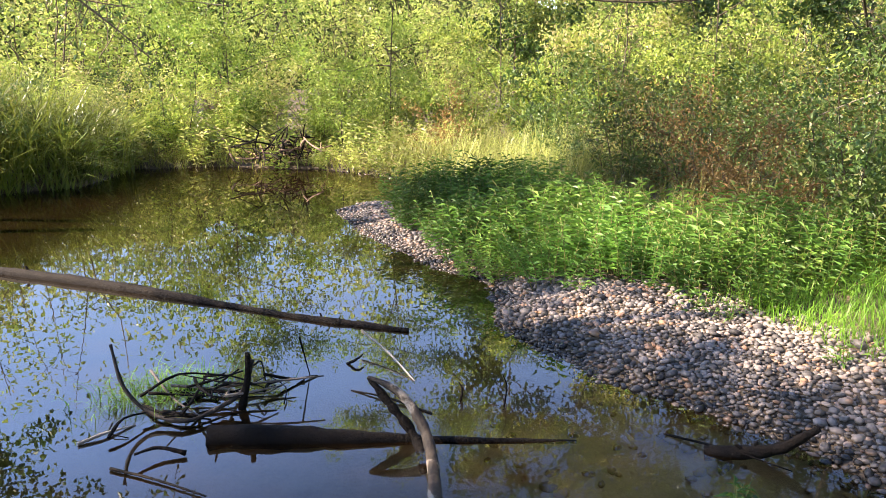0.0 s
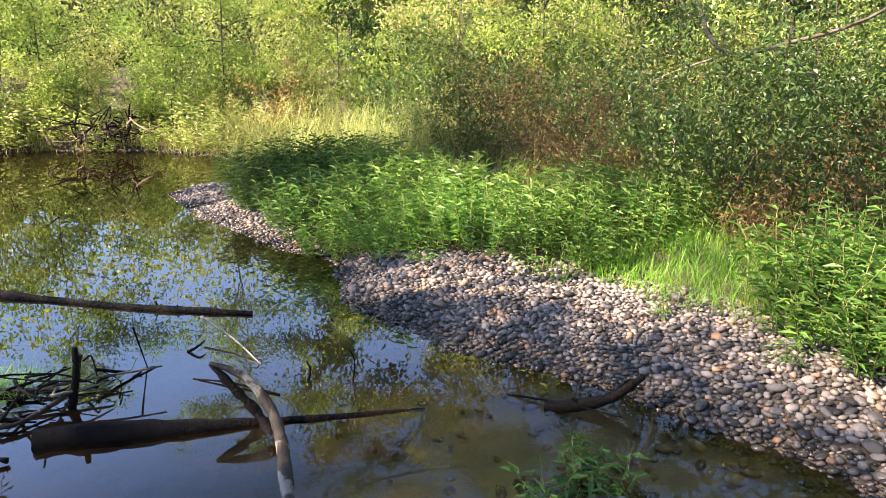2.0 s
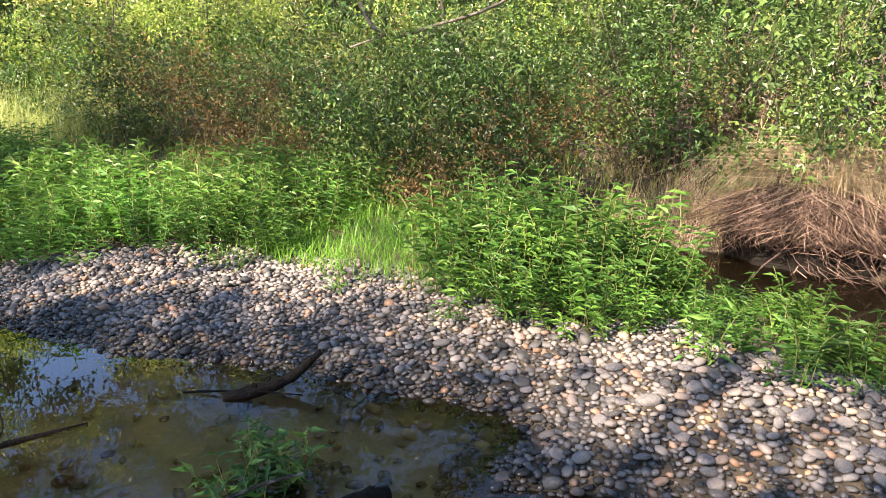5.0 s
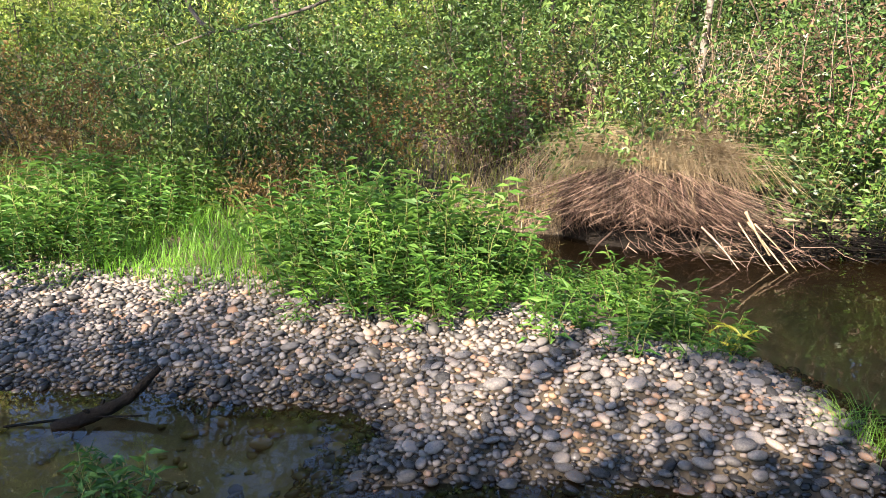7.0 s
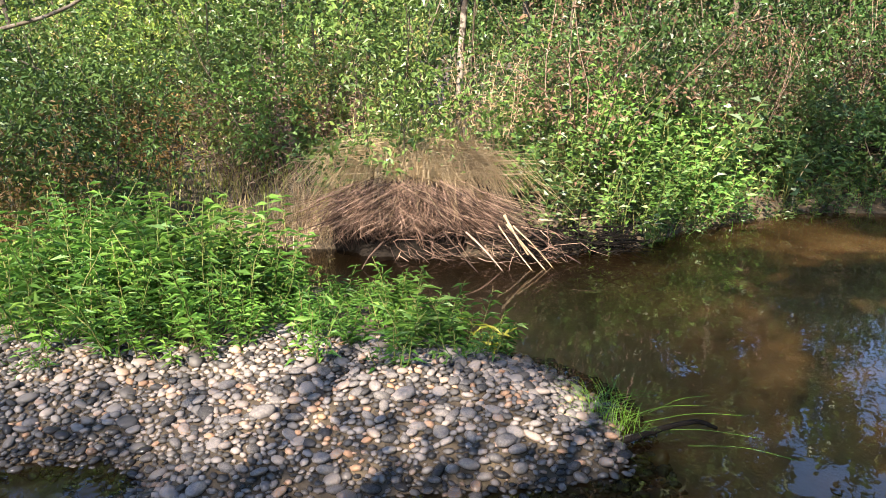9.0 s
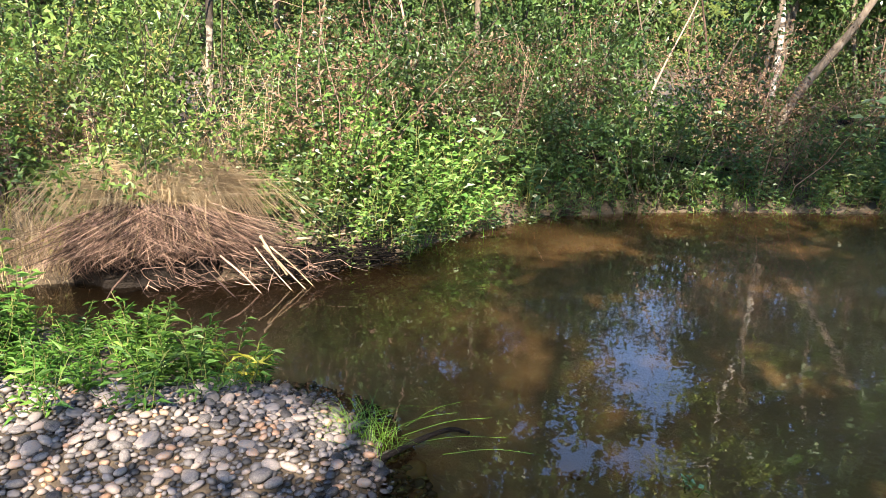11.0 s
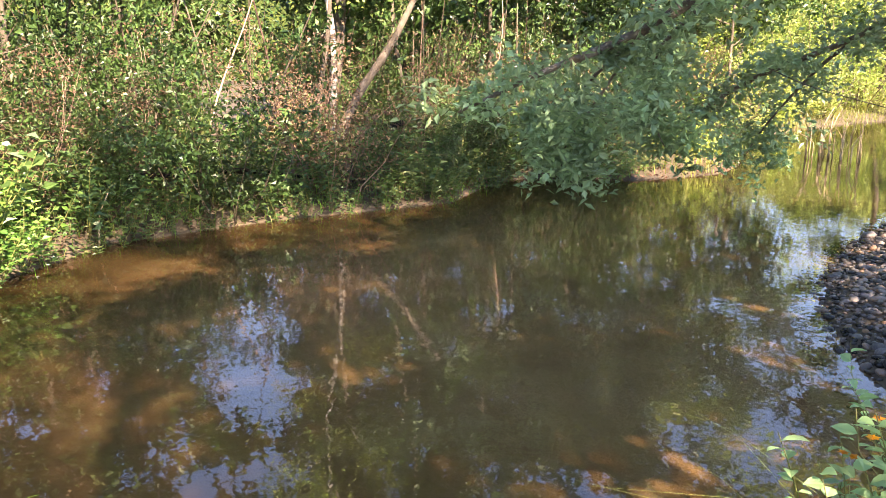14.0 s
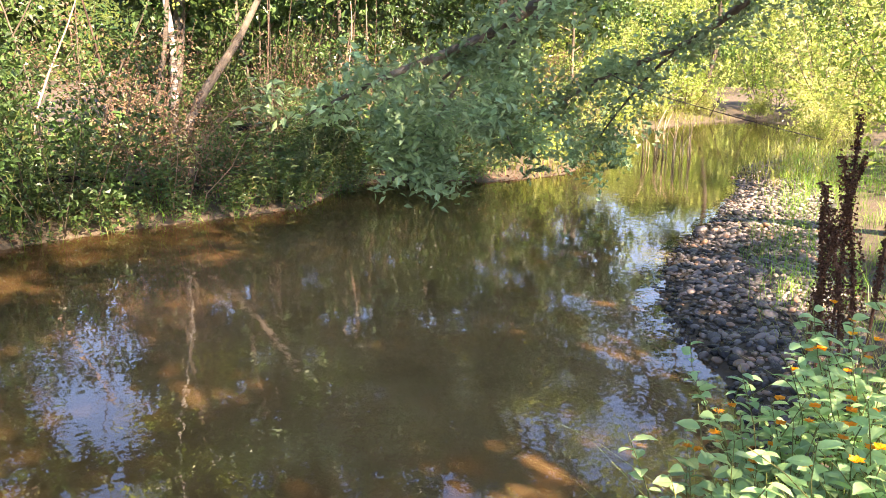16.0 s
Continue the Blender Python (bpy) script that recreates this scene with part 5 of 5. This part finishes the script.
tagged(mesh_object("islet_stones", np.concatenate(V), np.concatenate(F), M_WETSTONE), "dark wet stones of a half-drowned islet", "stones", kind="stuff")
wood("islet_stick", 735, [(-2.45, 2.4, 0.0), (-2.25, 2.55, 0.1), (-2.1, 2.66, 0.14)], 0.011, 0.007, M_PEEL, "short grey stick among the islet weeds", "stick")
wood("islet_log", 736, [(-2.0, 2.45, -0.02), (-1.88, 2.65, 0.05), (-1.8, 2.85, 0.02)], 0.05, 0.04, M_LOG, "dark wet log end beside the islet", "log")

# ---- wooded bank: fallen wood and litter ----
wood("fallen_log", 740, [(4.9, 9.85, 0.66), (6.35, 9.65, 0.62), (7.45, 9.25, 0.42)], 0.05, 0.03, M_LOG, "thin dark fallen log along the wooded bank", nubs=3)
wood("dark_bough", 741, [(8.7, 9.9, 0.7), (9.2, 9.9, 0.95), (9.9, 9.9, 1.08)], 0.09, 0.05, M_LOG, "dark broken bough above the bank", "bough")
wood("leaning_sapling", 742, [(8.7, 10.4, 0.5), (9.5, 10.6, 1.5), (10.7, 10.8, 2.6), (12.0, 11.0, 4.2)], 0.09, 0.05, M_BARK, "brown leaning bare tree in the wood", "tree")
wood("leaning_sapling", 743, [(8.5, 10.6, 0.5), (8.75, 10.7, 1.5), (9.1, 10.8, 2.8), (9.3, 10.9, 4.2)], 0.06, 0.03, M_BARK, "thin brown bare tree in the wood", "tree")
wood("bank_pole", 744, [(0.95, 7.45, 0.33), (1.3, 7.7, 0.28), (1.75, 7.95, 0.27)], 0.015, 0.011, M_TANWOOD, "pale pole lying along the bank", "pole")
wood("bank_stick", 745, [(1.6, 8.15, 0.5), (1.85, 8.32, 0.64), (2.1, 8.5, 0.74)], 0.014, 0.01, M_PALE, "pale stick slanting out of the bushes", "stick")
wood("bank_stick", 746, [(4.1, 9.0, 0.05), (4.2, 9.15, 0.35), (4.35, 9.2, 0.6)], 0.009, 0.005, M_TANWOOD, "pale stick slanting out of the bushes", "stick")
rng = np.random.default_rng(81)
n = 15000
x, y = rng.uniform(1.2, 27, n), rng.uniform(6.0, 11.5, n)
d = shore_distance(x, y)
ok = (d > -0.02) & (d < 0.9)
x, y = x[ok], y[ok]
P = np.column_stack([x, y, height(x, y) + 0.012])
D = rng.normal(size=(len(x), 3)) * np.array([1, 1, 0.25])
V, F = leaf_arrays(rng, P, D, rng.uniform(0.04, 0.1, len(x)), rng.uniform(0.03, 0.06, len(x)), 0.15, 0.05, True)
tagged(mesh_object("leaf_litter", V, F, M_LITTER, None, False), "brown and pinkish fallen leaves on the bank", "leaf litter", kind="stuff")

# debris heap on the far left bank
heap = tagged(new("debris_heap"), "dark heap of flood debris on the far bank", "debris heap")
for k in range(110):
    c = np.array([-16.6 + rng.normal() * 0.35, 5.0 + rng.normal() * 0.45, 0.25 + abs(rng.normal()) * 0.22])
    d = unit(rng.normal(size=3)) * rng.uniform(0.15, 0.4)
    r = rng.uniform(0.008, 0.025)
    V, F = limb(800 + k, [c - d, c + rng.normal(size=3) * 0.05, c + d], r, r * 0.5, 5, 0.08, 2)
    part("branch", V, F, M_LOG if k % 3 else M_ROOT, heap)

# bare young tree behind the bar
bare = tagged(new("bare_tree"), "thin half-bare tree with dark crooked boughs", "tree")
for k, (pts, r0, r1) in enumerate([([(-6.2, 12.6, 0.2), (-6.37, 12.7, 1.6), (-6.55, 12.7, 2.7), (-6.7, 12.7, 4.5)], 0.05, 0.03), ([(-6.4, 9.2, 4.2), (-5.89, 9.0, 2.5), (-5.37, 8.85, 1.97), (-4.7, 9.0, 2.1), (-3.97, 9.2, 2.35), (-3.2, 9.4, 2.9)], 0.03, 0.018),
                                   ([(-5.37, 8.85, 1.97), (-6.02, 8.8, 1.76), (-6.6, 8.7, 1.5)], 0.016, 0.006), ([(-4.7, 9.0, 2.1), (-4.5, 9.0, 1.8), (-4.0, 8.9, 1.6)], 0.014, 0.006), ([(-6.55, 12.7, 2.7), (-6.5, 11.0, 3.6), (-6.4, 9.2, 4.2)], 0.03, 0.028)]):
    V, F = limb(880 + k, pts, r0, r1, 6, 0.06, 3)
    part("trunk" if k == 0 else "bough", V, F, M_BARK, bare)

# ---- overhanging oak ----
rng = np.random.default_rng(91)
oak = tagged(new("oak_tree"), "oak reaching dark leafy boughs low over the pool", "tree")
z = float(height(9.8, -1.2))
boughs = [([(10.4, 2.9, 2.4), (11.2, 3.6, 2.0), (11.8, 4.4, 1.2), (11.7, 4.7, 0.6)], 0.03, 0.006), ([(8.2, 3.6, 2.85), (9.2, 4.6, 2.5), (9.6, 5.2, 1.8), (9.6, 5.4, 1.2)], 0.03, 0.006), ([(9.8, -1.2, z - 0.2), (9.7, -1.0, 1.8), (9.6, -0.6, 3.6), (9.4, 0.0, 5.6), (9.3, 0.2, 7.5)], 0.24, 0.1), ([(9.6, -0.6, 3.4), (9.2, 1.4, 3.7), (8.2, 3.6, 2.85), (7.33, 4.1, 2.35), (6.5, 4.7, 1.95), (5.9, 5.2, 1.6)], 0.1, 0.012),
          ([(9.5, 0.2, 4.2), (10.3, 1.8, 3.2), (10.4, 2.9, 2.4), (9.9, 3.9, 1.9), (9.2, 4.6, 1.3)], 0.07, 0.012), ([(8.2, 3.6, 2.85), (8.3, 4.4, 2.2), (8.5, 4.6, 1.6), (8.6, 4.4, 1.1)], 0.03, 0.006), ([(7.33, 4.1, 2.35), (7.1, 4.5, 1.6), (7.0, 4.7, 1.25), (6.9, 4.7, 0.95)], 0.02, 0.006),
          ([(7.33, 4.1, 2.35), (7.6, 4.9, 1.8), (7.7, 5.3, 1.4), (7.7, 5.5, 1.0)], 0.02, 0.006), ([(9.4, 0.0, 5.6), (8.0, 2.6, 5.8), (6.4, 4.4, 5.0), (5.0, 5.4, 4.0)], 0.08, 0.012), ([(9.3, 0.2, 6.2), (10.5, 3.0, 5.6), (12.0, 5.0, 4.4)], 0.07, 0.012)]
sprays = []
for k, (pts, r0, r1) in enumerate(boughs):
    V, F = limb(910 + k, pts, r0, r1, 8, 0.05, 4)
    part("trunk" if k == 2 else "bough", V, F, M_BARK, oak)
    p = np.array(pts[3:] if k == 2 else pts[1:])
    for a, b in zip(p[:-1], p[1:]):
        if min(a[1], b[1]) < 0.8 and k != 2:
            continue
        for t in np.linspace(0, 1, 11):
            c = rng.uniform(0, 2 * np.pi)
            sprays.append(bend(rng, a + (b - a) * t, (math.cos(c), math.sin(c), rng.uniform(-0.6, 0.35)), rng.uniform(0.3, 0.85), 4, 0.25)[1:])
sprays = np.concatenate(sprays)
n = 13000
w = rng.uniform(0, 1, len(sprays)) ** 2
P = sprays[rng.choice(len(sprays), n, p=w / w.sum())] + rng.normal(size=(n, 3)) * 0.1
P[:, 2] = np.maximum(P[:, 2], 0.1)
V, F = leaf_arrays(rng, P, rng.normal(size=(n, 3)) * np.array([1, 1, 0.6]) + np.array([0, 0, -0.2]), rng.uniform(0.075, 0.135, n), rng.uniform(0.045, 0.075, n), 0.15, 0.15, True)
tagged(part("foliage", V, F, M_OAK, oak, "dark bluish green oak leaves", False), kind="stuff")

# unseen upper crown, added to shade the bank and fill the pool's reflection
top = []
for k, pts in enumerate([[(9.4, 0.0, 5.4), (8.2, 2.0, 6.0), (6.8, 3.4, 6.0), (5.2, 4.4, 5.6)], [(9.35, 0.1, 6.0), (8.6, 2.6, 6.6), (7.6, 4.4, 6.2), (6.8, 5.6, 5.6)], [(9.3, 0.2, 6.8), (7.0, 1.8, 7.4), (5.4, 2.8, 7.0)], [(9.5, -0.1, 5.2), (10.0, 2.4, 6.0), (9.6, 4.4, 5.8), (9.2, 5.6, 5.2)], [(9.4, 0.0, 5.0), (7.8, 0.8, 5.6), (6.2, 1.8, 5.4), (4.8, 2.6, 5.0)]]):
    V, F = limb(930 + k, pts, 0.07, 0.012, 7, 0.05, 4)
    part("bough", V, F, M_BARK, oak)
    p = np.array(pts)
    for a, b in zip(p[:-1], p[1:]):
        for t in np.linspace(0.1, 1, 9):
            for _ in range(2):
                c = rng.uniform(0, 2 * np.pi)
                top.append(bend(rng, a + (b - a) * t, (math.cos(c), math.sin(c), rng.uniform(-0.3, 0.5)), rng.uniform(0.5, 1.2), 4, 0.25)[1:])
top = np.concatenate(top)
n = 4200
P = top[rng.integers(0, len(top), n)] + rng.normal(size=(n, 3)) * 0.14
V, F = leaf_arrays(rng, P, rng.normal(size=(n, 3)), rng.uniform(0.12, 0.2, n), rng.uniform(0.08, 0.12, n), small=True)
tagged(part("upper_foliage", V, F, M_OAK, oak, "unseen oak leaves high in the crown, added for their shade", False), kind="stuff")

# hanging dry stems standing in the far water
dry = tagged(new("dry_stem_clump"), "clump of dry tan stems standing in the creek", "dead stems")
for k in range(22):
    x, y = 19.0 + rng.normal() * 0.35, 5.5 + rng.normal() * 0.3
    h = rng.uniform(0.5, 1.1)
    V, F = limb(950 + k, [(x, y, -0.1), (x + rng.normal() * 0.1, y, h * 0.6), (x + rng.normal() * 0.35, y + rng.normal() * 0.1, h)], 0.014, 0.008, 4, 0.05, 2)
    part("stem", V, F, M_TANWOOD, dry)
V, F = limb(960, [(9.6, 3.7, 2.0), (9.0, 3.0, 1.8), (8.2, 2.0, 1.62), (7.3, 1.1, 1.5)], 0.007, 0.004, 5)
part("bare_twig", V, F, M_BARE, oak, "thin bare twig")

# ---- jewelweed and dock on the near bank ----
rng = np.random.default_rng(95)
M_FLOWER = leaf_material("orange petal", [(0.0, (0.75, 0.25, 0.01)), (1.0, (0.85, 0.38, 0.02))], 0.3, 0.5)
jewel_spots = [(2.3, 0.2), (2.45, 0.5), (2.65, 0.75), (2.75, 0.4), (2.95, 0.6), (3.0, 0.85), (3.15, 0.35), (3.3, 0.65), (3.4, 0.9), (3.55, 0.45), (3.7, 0.7), (2.6, 0.1), (2.2, -0.1), (3.9, 0.4), (4.1, 0.65), (2.9, 0.15), (3.3, 0.1), (4.4, 0.5), (3.45, 0.98), (3.85, 0.95), (4.2, 0.85), (4.6, 0.65), (4.8, 0.5)]
for k, (x, y) in enumerate(jewel_spots):
    zz = float(height(x, y))
    j = herb("jewelweed", 970 + k, 0.82, 0.17, 11, 16, 0.08, 0.05, M_JEWEL, "pale green jewelweed with orange flowers by the water", "jewelweed on the near bank", droop=0.3, broad=True)
    j.location = (x, y, zz - 0.02)
    for q in range(3):
        a = rng.uniform(0, 6.28)
        c = np.array([0.17 * math.cos(a), 0.17 * math.sin(a), rng.uniform(0.45, 0.8)])
        P = np.repeat(c[None], 6, 0)
        t = np.arange(6) * 1.05
        V, F = leaf_arrays(rng, P, np.column_stack([np.cos(t), np.sin(t), np.full(6, 0.5)]), 0.026, 0.02, 0.2, 0.1)
        part("flower", V, F, M_FLOWER, j, "orange flower", False)
blades("near_bank_grass", 15, [(2.9, 0.5), (3.2, 0.3), (3.4, 0.8), (3.8, 0.55), (3.0, 0.7), (4.3, 0.4), (5.0, 0.6), (5.6, 0.7), (6.2, 0.9), (4.7, 0.35), (2.6, 0.45), (2.75, 0.25), (3.5, 0.6)], 0.8, 1.1, 0.004, M_YGRASS, "thin pale grass among the jewelweed", spread_by=0.15, per=40)
dock_mat = rough_material("dock seed", [(0.3, (0.06, 0.024, 0.014)), (0.7, (0.19, 0.085, 0.05))], 20, 0.8, 0.5)
for k, (x, y, h) in enumerate([(5.8, 0.95, 1.35), (5.85, 0.8, 1.55), (5.6, 0.66, 1.3), (5.5, 0.84, 1.05), (5.75, 0.6, 1.5), (5.35, 0.7, 1.15)]):
    zz = float(height(x, y))
    ob = tagged(new("dock_plant"), "tall dead dock stalk with dark brown seeds", "dock", "dock stalks on the near bank")
    ob.location = (x, y, zz)
    lx, ly = rng.normal() * 0.12, rng.normal() * 0.12
    V, F = limb(990 + k, [(0, 0, -0.1), (lx * 0.35, ly * 0.35, h * 0.5), (lx, ly, h)], 0.012, 0.005, 6)
    part("stalk", V, F, dock_mat, ob)
    n = 750
    side0 = rng.uniform(0, 1, n) ** 2 * 0.8
    t = rng.uniform(0.25, 1.0, n)
    a = rng.uniform(0, 6.28, n)
    t = np.round(t * 34 + side0) / 34 + rng.normal(size=n) * 0.009
    side = rng.integers(0, 5, n)
    out = np.where(side > 1, 0.0, 0.02 + 0.05 * (1 - t)) * (side < 2)
    r = 0.03 * np.sqrt(rng.random(n)) * (1.3 - t) * (0.55 + 0.45 * np.sin(t * 47 + k))
    P = np.column_stack([lx * t ** 1.5 + r * np.cos(a) + out * np.cos(side * 2.5 + k), ly * t ** 1.5 + r * np.sin(a) + out * np.sin(side * 2.5 + k), h * t])
    V, F = leaf_arrays(rng, P, rng.normal(size=(n, 3)), 0.024, 0.02, 0.3, 0.1, True)
    tagged(part("seed_head", V, F, dock_mat, ob, "rusty brown seed head", False), kind="stuff")
wl = [herb("water_sprig", 996, 0.12, 0.04, 3, 4, 0.06, 0.035, M_JEWEL, "small green sprig above the shallow water", "sprigs by the water")]
wl[0].location = (2.28, 3.26, -0.02)

# boughs of the near trees that hang into view
rng = np.random.default_rng(99)
for k, (pts, count) in enumerate([([(-7.6, -0.6, 4.2), (-7.9, 0.1, 3.1), (-7.9, 0.5, 2.75), (-7.7, 0.95, 2.35), (-7.6, 1.2, 2.1)], 90), ([(-8.4, -0.4, 4.0), (-8.6, 0.2, 3.0), (-8.7, 0.7, 2.7), (-8.5, 1.2, 2.6)], 70),
                                  ([(-8.0, 3.2, 4.4), (-7.2, 4.3, 3.1), (-6.5, 5.2, 2.7), (-5.6, 6.4, 2.75), (-4.6, 7.4, 2.9)], 110), ([(-4.6, 6.0, 4.2), (-5.2, 7.2, 3.0), (-5.6, 8.1, 2.3), (-5.9, 8.6, 1.9)], 80)]):
    V, F = limb(1100 + k, pts, 0.02, 0.004, 5, 0.08, 4)
    ob = tagged(new("hanging_bough"), "thin dark bough with sparse leaves hanging into view", "bough", "boughs hanging into view")
    part("branch", V, F, M_TWIG, ob)
    p = np.array(pts[1:])
    tips = []
    for _ in range(16):
        t = rng.uniform(0, len(p) - 1.01)
        a = p[int(t)] + (p[int(t) + 1] - p[int(t)]) * (t - int(t))
        tips.append(bend(rng, a, rng.normal(size=3) + np.array([0, 0, -0.4]), rng.uniform(0.2, 0.6), 4, 0.25))
    V, F = tube_arrays(tips, [np.linspace(0.005, 0.002, 5)] * 16, 3)
    tagged(part("twig", V, F, M_TWIG, ob), kind="stuff")
    q = np.concatenate([t[2:] for t in tips])
    P = q[rng.integers(0, len(q), count)] + rng.normal(size=(count, 3)) * 0.05
    V, F = leaf_arrays(rng, P, rng.normal(size=(count, 3)), 0.08, 0.035, small=True)
    tagged(part("foliage", V, F, M_SHRUB, ob, "", False), kind="stuff")
